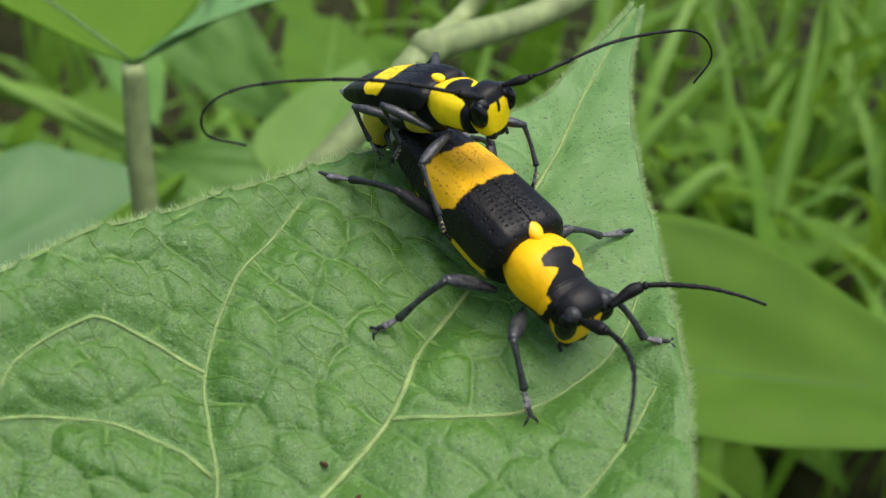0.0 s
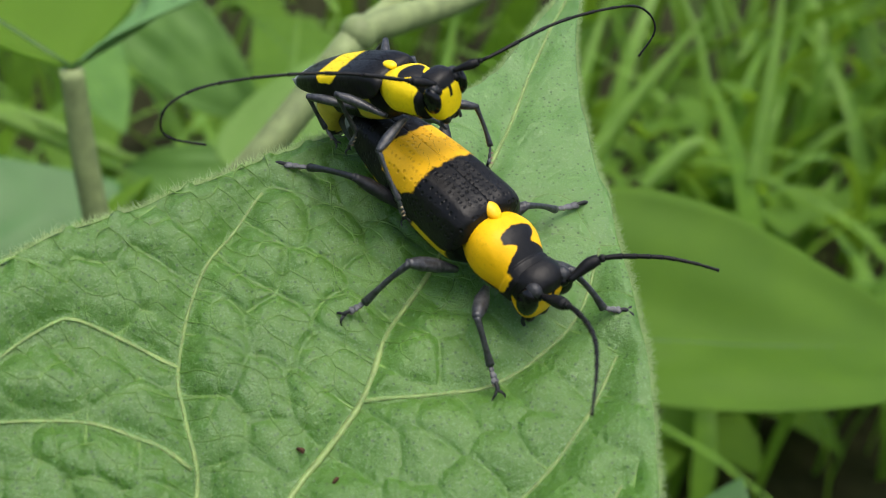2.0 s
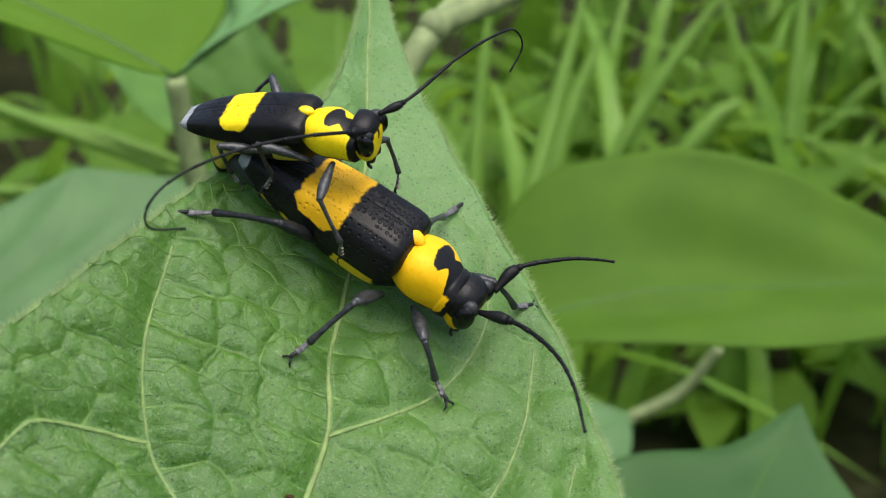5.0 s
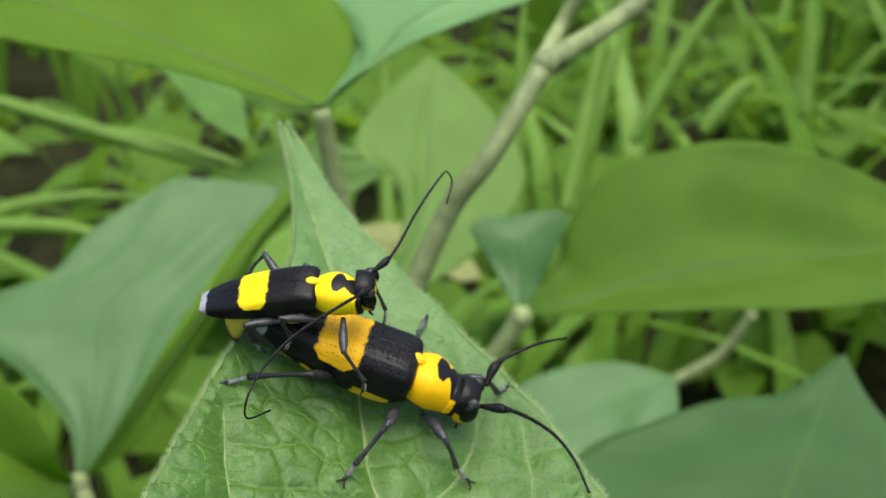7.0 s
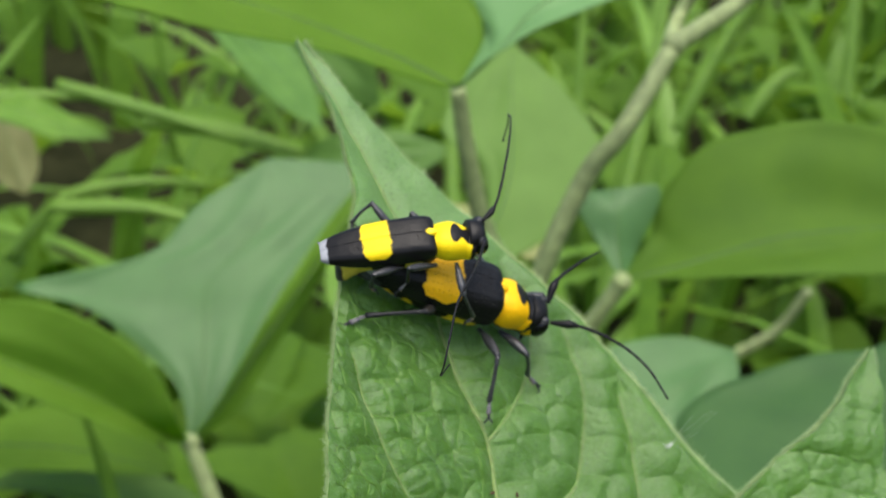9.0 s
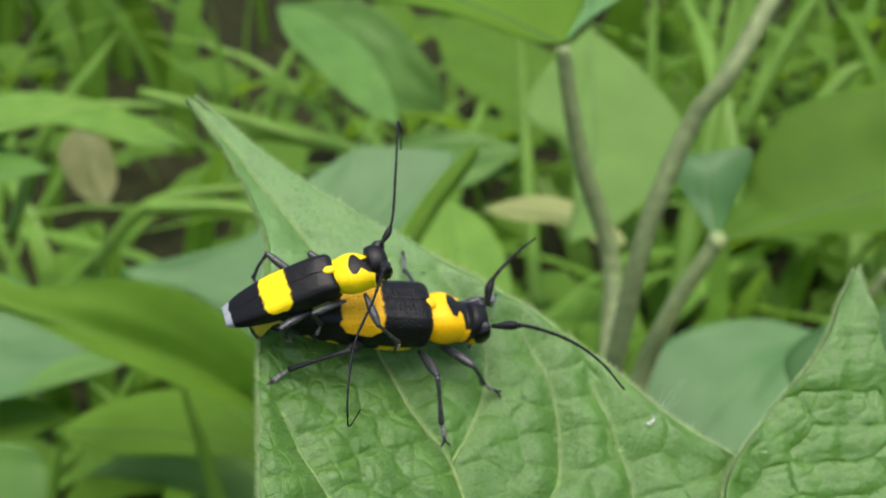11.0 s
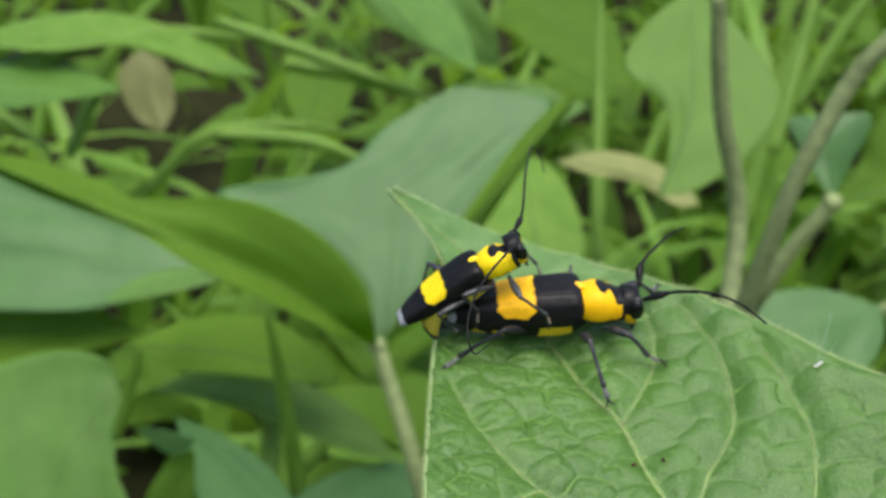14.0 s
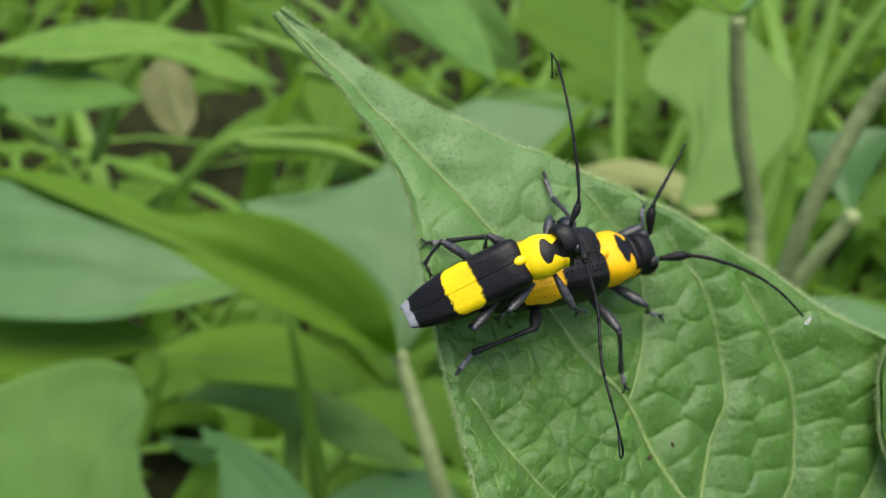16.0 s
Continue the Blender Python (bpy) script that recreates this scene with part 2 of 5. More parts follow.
M_LEAF = leaf_material("leaf_upper", (0.052, 0.166, 0.007), (0.092, 0.246, 0.015), (0.13, 0.27, 0.05), 2.4, 0.24, 0.33, 0.38, True, (0.155, 0.33, 0.075))
for _k, _v in (("Sheen Weight", 0.32), ("Sheen Roughness", 0.25), ("Sheen Tint", (0.75, 0.95, 0.78, 1))):
    M_LEAF.node_tree.nodes["Principled BSDF"].inputs[_k].default_value = _v
M_VEIN = plain("leaf_vein", (0.185, 0.265, 0.075), 0.5, 0.4, 0.25, 0.8)
M_BGRIB = plain("background_midrib", (0.055, 0.130, 0.018), 0.5, 0.4, 0.25, 0.8)
M_FINE_NET = plain("fine_leaf_net", (0.110, 0.225, 0.032), 0.5, 0.4, 0.25, 0.8)
M_NET = plain("leaf_net", (0.145, 0.262, 0.050), 0.5, 0.4, 0.25, 0.8)
M_RIM = plain("rim_hair", (0.42, 0.54, 0.25), 0.6, 0.3, 0.2, 1.0)
M_HAIR = plain("leaf_hair", (0.20, 0.36, 0.12), 0.6, 0.3, 0.2, 1.0)
M_DEBRIS = plain("debris", (0.06, 0.03, 0.015), 0.8, 0.2, 0.4, 0.3)
M_WEB = plain("silk", (0.75, 0.75, 0.70), 0.5, 0.5, 0.1, 0.5)
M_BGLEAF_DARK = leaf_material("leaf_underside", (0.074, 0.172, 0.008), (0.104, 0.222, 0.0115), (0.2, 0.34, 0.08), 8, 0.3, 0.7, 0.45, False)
# lighter copy of the above: light through the blade put into its colour
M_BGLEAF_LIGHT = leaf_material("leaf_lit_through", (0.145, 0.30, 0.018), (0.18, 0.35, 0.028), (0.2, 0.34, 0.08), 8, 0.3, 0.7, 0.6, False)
M_STALK = plain("stalk_pale", (0.25, 0.31, 0.12), 0.55, 0.4, 0.25, 3.0, 0.15)
M_BGLEAF = leaf_material("leaf_plain", (0.070, 0.172, 0.022), (0.107, 0.235, 0.036), (0.2, 0.34, 0.1), 8, 0.3, 0.55, 0.25, False)
M_BGLEAF_PALE = leaf_material("leaf_pale", (0.060, 0.156, 0.040), (0.082, 0.198, 0.054), (0.2, 0.34, 0.1), 8, 0.3, 0.45, 0.25, False)
# bluish green with shade put in: about half as bright as leaf_plain
M_BGLEAF_SHADED = leaf_material("leaf_bluish_shaded", (0.030, 0.088, 0.016), (0.046, 0.118, 0.024), (0.2, 0.34, 0.1), 8, 0.3, 0.55, 0.2, False)
M_GRASS = leaf_material("grass_blade", (0.066, 0.160, 0.009), (0.126, 0.262, 0.018), (0.2, 0.34, 0.1), 8, 0.2, 0.55, 0.3, False)
M_GRASS_LIGHT = leaf_material("grass_blade_light", (0.125, 0.27, 0.025), (0.195, 0.36, 0.05), (0.2, 0.34, 0.1), 8, 0.2, 0.45, 0.4, False)
M_STEM = plain("stem_bark", (0.19, 0.24, 0.095), 0.6, 0.4, 0.3, 3.0, 0.2)
M_DRY = leaf_material("leaf_dry", (0.15, 0.165, 0.055), (0.21, 0.225, 0.08), (0.3, 0.3, 0.1), 8, 0.3, 0.6, 0.2, False)
M_BGLEAF_LIME = leaf_material("leaf_lime", (0.108, 0.225, 0.030), (0.140, 0.275, 0.044), (0.2, 0.34, 0.1), 8, 0.3, 0.6, 0.35, False)
M_BGLEAF_BRIGHT = leaf_material("leaf_bright", (0.125, 0.27, 0.085), (0.155, 0.32, 0.11), (0.2, 0.34, 0.1), 8, 0.3, 0.5, 0.25, False)
M_STRAW = leaf_material("leaf_straw", (0.22, 0.26, 0.08), (0.29, 0.32, 0.11), (0.3, 0.3, 0.1), 8, 0.3, 0.6, 0.3, False)
M_SOIL = plain("soil", (0.024, 0.026, 0.011), 0.95, 0.03, 0.5, 30.0, 3.0)
M_BLACK = plain("black_shell", (0.004, 0.004, 0.0045), 0.4, 0.22, 0.5, 0.5, 0.04)
M_ANTENNA = plain("antenna_black", (0.006, 0.006, 0.0065), 0.5, 0.22, 0.5, 0.25, 0.03)
M_LEG = plain("leg_grey_down", (0.030, 0.0315, 0.035), 0.36, 0.5, 0.9, 0.35, 0.06)
M_LEGDARK = plain("leg_dark", (0.014, 0.015, 0.0165), 0.45, 0.3, 0.6, 0.4, 0.04)
M_FOOT = plain("foot_grey", (0.11, 0.11, 0.115), 0.5, 0.35, 0.6, 0.4, 0.05)
M_PAD = plain("foot_pad", (0.26, 0.20, 0.12), 0.6, 0.3, 0.3, 0.4, 0.03)
M_EYE = plain("eye_black", (0.003, 0.003, 0.0035), 0.2, 0.35, 0.3, 0.2, 0.01)
M_MOUTH = plain("mouth_dark", (0.010, 0.008, 0.007), 0.35, 0.4, 0.6, 0.4, 0.06)


# ---- mesh tools (all in millimetres) ----
def part(name, bm, material, parent=None, label="", smooth=True):
    me = bpy.data.meshes.new(name)
    bm.to_mesh(me)
    bm.free()
    me.transform(Matrix.Scale(MM, 4))
    if smooth:
        me.polygons.foreach_set("use_smooth", [True] * len(me.polygons))
    me.materials.append(material)
    ob = new(name, me)
    if parent is not None:
        ob.parent = parent
    if label:
        ob["label"] = label
    return ob


def empty(name, m=None):
    ob = new(name)
    if m is not None:
        ob.matrix_world = m
    ob.empty_display_size = 0.005
    return ob


def spline(points, n):
    """n points along a smooth line through the given ones."""
    p = np.array(points, float)
    d = np.r_[0, np.cumsum(np.linalg.norm(np.diff(p, axis=0), axis=1) ** 0.5)]
    q = np.vstack([2 * p[0] - p[1], p, 2 * p[-1] - p[-2]])
    out = []
    for u in np.linspace(0, d[-1], n):
        i = int(np.clip(np.searchsorted(d, u, "right") - 1, 0, len(p) - 2))
        t = (u - d[i]) / max(d[i + 1] - d[i], 1e-9)
        a, b, c, e = q[i], q[i + 1], q[i + 2], q[i + 3]
        out.append(0.5 * (2 * b + (c - a) * t + (2 * a - 5 * b + 4 * c - e) * t * t + (3 * b - a - 3 * c + e) * t ** 3))
    return np.array(out)


def loft_rings(bm, rings, closed=True, caps=True):
    rows = [[bm.verts.new(tuple(map(float, v))) for v in r] for r in rings]
    for a, b in zip(rows, rows[1:]):
        k = len(a)
        for i in range(k if closed else k - 1):
            j = (i + 1) % k
            bm.faces.new((a[i], a[j], b[j], b[i]))
    if caps and closed:
        bm.faces.new(list(reversed(rows[0])))
        bm.faces.new(rows[-1])
    return bm


def tube(points, radii, sides=10, n=None, bm=None, squash=None):
    """A tube along a smooth line; radii are spread evenly along it."""
    pts = spline(points, n or max(6, len(points) * 5))
    r = np.interp(np.linspace(0, 1, len(pts)), np.linspace(0, 1, len(radii)), radii)
    tan = np.gradient(pts, axis=0)
    tan /= np.linalg.norm(tan, axis=1)[:, None] + 1e-12
    side = np.cross(tan[0], (0.13, 0.21, 0.97))
    side /= np.linalg.norm(side)
    rings = []
    ang = np.linspace(0, 2 * np.pi, sides, endpoint=False)
    for p, t, rr in zip(pts, tan, r):
        side = side - t * (side @ t)
        side /= np.linalg.norm(side)
        up = np.cross(t, side)
        sq = squash or (1.0, 1.0)
        rings.append([p + rr * (np.cos(a) * side * sq[0] + np.sin(a) * up * sq[1]) for a in ang])
    bm = bm or bmesh.new()
    loft_rings(bm, rings)
    bmesh.ops.recalc_face_normals(bm, faces=bm.faces[:])
    return bm


def ball(c, r, bm=None, u=16, v=10, turn=None):
    bm = bm or bmesh.new()
    m = Matrix.Translation(c) @ (turn or Matrix()) @ Matrix.Diagonal((*(r if isinstance(r, tuple) else (r, r, r)), 1))
    bmesh.ops.create_uvsphere(bm, u_segments=u, v_segments=v, radius=1.0, matrix=m)
    return bm


def body_loft(sections, s, sides=28, sharp=2.4):
    """Sections (x, half width, bottom z, top z[, y shift]) joined to a rounded body."""
    key = np.array([sec[:4] for sec in sections], float)
    pts = spline(key, len(sections) * 6)
    rings = []
    for x, w, zb, zt in pts:
        c, h = (zb + zt) / 2, max((zt - zb) / 2, 0.01)
        w = max(w, 0.01)
        ring = []
        for a in np.linspace(0, 2 * np.pi, sides, endpoint=False):
            ca, sa = np.cos(a), np.sin(a)
            ring.append((x * s, s * w * np.sign(ca) * abs(ca) ** (2 / sharp), s * (c + h * np.sign(sa) * abs(sa) ** (2 / sharp))))
        rings.append(ring)
    bm = loft_rings(bmesh.new(), rings)
    bmesh.ops.recalc_face_normals(bm, faces=bm.faces[:])
    return bm


# ---- the leaf on which the beetles sit ----
HEIGHT = (-0.40114, 0.00535, 0.04953, 0.00779, 0.00840, -0.00046)


def leaf_z(x, y):
    """Height of the leaf's broad shape, in mm."""
    a, b, c, d, e, f = HEIGHT
    return a + b * x + c * y + d * x * x + e * x * y + f * y * y


EDGE_REAR = [(8, -42), (-4, -42), (-12, -38), (-16.0, -33), (-16.6, -27), (-16.4, -21), (-15.9, -15), (-15.3, -9), (-14.6, -3), (-13.7, 2), (-12.6, 7.8), (-12.5, 12), (-13.6, 16.5), (-15.4, 21.5), (-18.2, 28.4)]
EDGE_FRONT = [(8, -42), (20, -43), (32, -39), (40, -32), (41, -24), (36, -18), (29.4, -13.1), (23.6, -8.2), (18.8, -3), (13.0, 2.6), (7.4, 7.0), (1.4, 11.3), (-5.4, 16), (-11.4, 21.4), (-17.6, 28.7)]
MIDRIB = [(7.5, -42), (7.8, -32), (6.8, -24), (4.4, -18.2), (2.6, -11.7), (-0.1, -7.4), (-1.6, -3.3), (-4.4, 3.4), (-7.9, 10.5), (-11.4, 16.4), (-14.6, 22.2), (-17.9, 28.5)]
SIDE_VEINS = [
    [(4.4, -28), (0.9, -22.8), (-3.0, -20.8), (-6.2, -19.1), (-10.1, -14.5), (-13.0, -7.6)],
    [(-6.2, -19.1), (-11.1, -22.1), (-12.2, -24.4), (-11.6, -28.3), (-8.6, -32)],
    [(-0.4, -22.2), (-3.2, -23.4), (-6.1, -25.6), (-9.1, -30.2), (-9.4, -35)],
    [(2.6, -11.7), (5.0, -8.4), (7.0, -4.8), (7.6, -0.8), (6.8, 3.2), (4.2, 7.6)],
    [(6.6, -23.2), (9.8, -17.6), (12.9, -13.4), (13.8, -8.0), (12.9, -2.8), (11.0, 2.0)],
    [(7.7, -31), (14.2, -26.6), (17.9, -22.6), (19.7, -16.4), (19.3, -11.8), (17.4, -4.4)],
    [(7.6, -37), (19, -31), (26.8, -25), (29.8, -18.8), (28.8, -14.4)],
]


def vein_gap(x, y):
    """Distance to the nearest main vein."""
    d = np.full(np.shape(x), 99.0)
    for line in [MIDRIB] + SIDE_VEINS:
        p = spline(line, 24)
        for a, b in zip(p, p[1:]):
            ab = b - a
            t = np.clip(((x - a[0]) * ab[0] + (y - a[1]) * ab[1]) / (ab @ ab), 0, 1)
            d = np.minimum(d, np.hypot(x - a[0] - t * ab[0], y - a[1] - t * ab[1]))
    return d


def vein_dip(x, y):
    """Main veins lie in shallow grooves; the fields between them bulge."""
    d = vein_gap(x, y)
    return 0.6 * (1 - np.exp(-((d / 1.4) ** 2))) - 0.35


def inside(x, y, rim):
    """True where a place lies within the closed rim."""
    hit = np.zeros(np.shape(x), bool)
    for (ax, ay), (bx, by) in zip(rim, np.roll(rim, -1, axis=0)):
        cross = (ay > y) != (by > y)
        hit ^= cross & (x < (bx - ax) * (y - ay) / (by - ay + 1e-12) + ax)
    return hit


def small_veins(rear, front, main, gap, seed):
    """Lines of the fine net: the borders of fields that meet the main veins at right angles and fill the rest unevenly."""
    r = np.random.default_rng(seed)
    # the fields run lengthwise in rungs between the main veins
    c, w = np.cos(0.15), np.sin(0.15)
    rung = np.array([[c, w], [-w, c]]).T @ np.diag([1 / 1.35, 1.0])
    rim = np.vstack([spline(rear, 90), spline(front, 90)[::-1]]) @ rung
    main = [np.array(v) @ rung for v in main]
    spots = []

    def put(q, least):
        if not spots or np.min(np.hypot(*(np.array(spots) - q).T)) > least:
            spots.append(q)

    for line in main:
        p = spline(line, 300)
        t = np.gradient(p, axis=0)
        t /= np.linalg.norm(t, axis=1)[:, None]
        d = np.r_[0, np.cumsum(np.linalg.norm(np.diff(p, axis=0), axis=1))]
        u = 0.6
        while u < d[-1]:
            k = int(np.searchsorted(d, u))
            nrm = np.array([-t[k, 1], t[k, 0]])
            for sg in (-1, 1):
                put(p[k] + sg * nrm * gap * 0.52, gap * 0.7)
            u += gap * r.uniform(0.8, 1.15)
    lo, hi = rim.min(0) - gap, rim.max(0) + gap
    for q in r.uniform(lo, hi, (4000, 2)):
        put(q, gap * 0.8)
    spots = np.array(spots)
    lines = []
    for i, c in enumerate(spots):
        near = np.argsort(np.hypot(*(spots - c).T))[1:19]
        poly = [(c + 3 * gap * np.array(v), -1) for v in ((-1, -1), (1, -1), (1, 1), (-1, 1))]
        for k in near:
            n, m = spots[k] - c, (spots[k] + c) / 2
            out = []
            for (a, ka), (b, _) in zip(poly, poly[1:] + poly[:1]):
                da, db = (a - m) @ n, (b - m) @ n
                if da <= 0:
                    out.append((a, ka))
                if da * db < 0:
                    out.append((a + (b - a) * da / (da - db), ka if da > 0 else k))
            poly = out
        for (a, k), (b, _) in zip(poly, poly[1:] + poly[:1]):
            if k > i and np.linalg.norm(b - a) > 0.15:
                lines.append((a, b))
    a, b = np.array([v[0] for v in lines]), np.array([v[1] for v in lines])
    keep = inside(a[:, 0], a[:, 1], rim) & inside(b[:, 0], b[:, 1], rim) & (line_gap((a[:, 0] + b[:, 0]) / 2, (a[:, 1] + b[:, 1]) / 2, [spline(v, 40) for v in main]) > 0.4)
    out = []
    for p, q in zip(a[keep], b[keep]):
        d = q - p
        mid = (p + q) / 2 + np.array([-d[1], d[0]]) * r.normal(0, 0.09)
        out.append(spline([p, mid, q], 5) @ np.linalg.inv(rung))
    return out


def net_strips(lines, height, width, rng):
    """Low three-sided ridges along the lines of a net."""
    bm = bmesh.new()
    every = np.vstack(lines)
    level = height(every[:, 0], every[:, 1]).reshape(len(lines), -1)
    for q, z in zip(lines, level):
        t = np.gradient(q, axis=0)
        t /= np.linalg.norm(t, axis=1)[:, None]
        nx = np.c_[-t[:, 1], t[:, 0]] * width * rng.uniform(0.6, 1.3)
        rows = [[bm.verts.new((*(a - n), h - 0.01)), bm.verts.new((*a, h + 0.11)), bm.verts.new((*(a + n), h - 0.01))] for a, n, h in zip(q, nx, z)]
        for a, b in zip(rows, rows[1:]):
            bm.faces.new((a[1], b[1], b[0], a[0])), bm.faces.new((a[2], b[2], b[1], a[1]))
    return bm


def rim_fuzz(lines, height, centre, rng, count):
    """Downy hairs that stand out along the rim."""
    bm = bmesh.new()
    for line in lines:
        p = spline(line, count)
        t = np.gradient(p, axis=0)
        t /= np.linalg.norm(t, axis=1)[:, None]
        zs = height(p[:, 0], p[:, 1])
        for (px, py), (tx, ty), zz in zip(p, t, zs):
            nx, ny = -ty, tx
            if (px - centre[0]) * nx + (py - centre[1]) * ny < 0:
                nx, ny = -nx, -ny
            ln, sw, up = rng.uniform(0.2, 0.62), rng.normal(0, 0.6), rng.normal(0.2, 0.6)
            base = np.array([px - nx * 0.1, py - ny * 0.1, zz])
            end = base + ln * np.array([nx + sw * tx, ny + sw * ty, up])
            w = 0.024
            vs = [bm.verts.new(tuple(v)) for v in (base + (tx * w, ty * w, 0), base - (tx * w, ty * w, 0), end, base + (0, 0, 2 * w))]
            bm.faces.new((vs[0], vs[1], vs[2]))
            bm.faces.new((vs[1], vs[3], vs[2]))
            bm.faces.new((vs[3], vs[0], vs[2]))
    return bm


def line_gap(x, y, lines):
    """Distance to the nearest of the lines."""
    fx, fy = np.ravel(x), np.ravel(y)
    d = np.full(fx.size, 9.0)
    for line in lines:
        q = np.array(line)
        lo, hi = q.min(0) - 2.2, q.max(0) + 2.2
        k = np.nonzero((fx > lo[0]) & (fx < hi[0]) & (fy > lo[1]) & (fy < hi[1]))[0]
        for a, b in zip(q, q[1:]):
            ab = b - a
            t = np.clip(((fx[k] - a[0]) * ab[0] + (fy[k] - a[1]) * ab[1]) / (ab @ ab + 1e-9), 0, 1)
            d[k] = np.minimum(d[k], np.hypot(fx[k] - a[0] - t * ab[0], fy[k] - a[1] - t * ab[1]))
    return d.reshape(np.shape(x))


def bulges(d, e, y):
    """The fields between the small veins rise, d from the nearest border of a large field and e from that of a small one."""
    return (0.23 * (1 - np.exp(-d / 0.24)) + 0.24 * (1 - np.exp(-d / 0.9)) + 0.09 * (1 - np.exp(-((e / 0.28) ** 2))) - 0.2) * (1 - 0.65 * np.clip((y + 2) / 12, 0, 1))


def flatter(x):
    """The half of the blade before its midrib is smoother."""
    return 1 - 0.25 * np.clip((x + 1) / 8, 0, 1)


def wavy(x, y):
    return np.array([noise.noise((a * 0.17, b * 0.17, 3.0)) * 0.6 + noise.noise((a * 0.33, b * 0.33, 7.0)) * 0.40 for a, b in zip(np.ravel(x), np.ravel(y))]).reshape(np.shape(x))


def leaf_grid(rear, front, mid, rows, cols):
    R, F, C = spline(rear, 500), spline(front, 500), spline(mid, 500)
    pick = lambda P, s: P[np.clip((s * 499).astype(int), 0, 499)]
    s = np.linspace(0, 1, rows) ** 1.0
    r, f, c = pick(R, s), pick(F, s), pick(C, s)
    u = np.linspace(-1, 1, cols)
    g = np.where(u[None, :, None] < 0, c[:, None] + (r - c)[:, None] * -u[None, :, None], c[:, None] + (f - c)[:, None] * u[None, :, None])
    return g


def make_leaf():
    thing = empty("leaf")
    tagged(thing, "broad downy green leaf with pale net veins", "leaf")
    g = leaf_grid(EDGE_REAR, EDGE_FRONT, MIDRIB, 440, 290)
    x, y = g[..., 0], g[..., 1]
    edge = 1 - np.abs(np.linspace(-1, 1, 290))[None, :]
    net = small_veins(EDGE_REAR, EDGE_FRONT, [MIDRIB] + SIDE_VEINS, 3.1, 4)
    net = [q for q in net if q[2][1] < 9]
    small = [q for q in small_veins(EDGE_REAR, EDGE_FRONT, [MIDRIB] + SIDE_VEINS, 1.45, 9) if q[2][1] < 3 and q[2][0] < 2]
    crimp = np.array([noise.noise((v * 0.9, 0, 0)) for v in np.ravel(x + y)]).reshape(x.shape) * np.exp(-edge * 26) * 0.5
    gap = vein_gap(x, y)
    main_dip = 0.6 * (1 - np.exp(-((gap / 1.4) ** 2))) - 0.35
    z = leaf_z(x, y) + (main_dip + bulges(line_gap(x, y, net), line_gap(x, y, small), y) * flatter(x) * (1 - np.exp(-((gap / 0.7) ** 2)))) * np.clip(edge * 12, 0, 1) + wavy(x, y) + crimp
    bm = loft_rings(bmesh.new(), np.dstack([x, y, z]), closed=False)
    bmesh.ops.remove_doubles(bm, verts=bm.verts[:], dist=0.002)
    bmesh.ops.recalc_face_normals(bm, faces=bm.faces[:])
    if sum(f.normal.z for f in bm.faces) < 0:
        bmesh.ops.reverse_faces(bm, faces=bm.faces[:])
    blade = part("blade", bm, M_LEAF, thing)
    mod = blade.modifiers.new("thickness", "SOLIDIFY")
    mod.thickness, mod.offset = 0.28 * MM, -1.0

    def lay(line, n):
        p = spline(line, n)
        zz = leaf_z(p[:, 0], p[:, 1]) + vein_dip(p[:, 0], p[:, 1]) + wavy(p[:, 0], p[:, 1])
        return np.c_[p, zz + 0.04]

    rough = np.random.default_rng(2)
    for k, line in enumerate([MIDRIB] + SIDE_VEINS):
        p = lay(line, 60)
        r = np.linspace(0.27 if k == 0 else 0.155, 0.08, len(p)) * (1 + 0.12 * rough.normal(size=len(p)))
        part("midrib" if k == 0 else "side_vein", tube(p, list(r), 8, len(p), squash=(1.0, 0.6)), M_VEIN, blade)
    rng = np.random.default_rng(5)

    def groove(px, py):
        near = bulges(line_gap(px, py, net), 0.0, py) * flatter(px)
        return leaf_z(px, py) + vein_dip(px, py) + wavy(px, py) + near * (1 - np.exp(-((vein_gap(px, py) / 0.7) ** 2)))

    tagged(part("vein_net", net_strips(net, groove, 0.065, rng), M_NET, blade, "net of pale veins"), kind="stuff")
    tagged(part("fine_vein_net", net_strips(small, groove, 0.034, rng), M_FINE_NET, blade, "fine net of pale veins"), kind="stuff")
    bm = rim_fuzz((EDGE_REAR, EDGE_FRONT), lambda px, py: leaf_z(px, py) + wavy(px, py), (6.0, -12.0), rng, 6000)
    # short curled hairs lying over the blade and on its veins
    down = bmesh.new()
    spots = []
    area = np.hypot(*(g[1:, :-1] - g[:-1, :-1]).transpose(2, 0, 1)) * np.hypot(*(g[:-1, 1:] - g[:-1, :-1]).transpose(2, 0, 1))
    for k in rng.choice(area.size, 16000, p=area.ravel() / area.sum()):
        i, j = divmod(int(k), area.shape[1])
        a, b = rng.random(2)
        q = np.array([(x[i, j], y[i, j], z[i, j]), (x[i + 1, j], y[i + 1, j], z[i + 1, j]), (x[i, j + 1], y[i, j + 1], z[i, j + 1])])
        spots.append((q[0] + (q[1] - q[0]) * a + (q[2] - q[0]) * b, 0.008))
    for k, line in enumerate([MIDRIB] + SIDE_VEINS):
        p = lay(line, 700 if k == 0 else 380)
        spots += [(v + (rng.normal(0, 0.12), rng.normal(0, 0.12), 0.1), 0.009) for v in p]
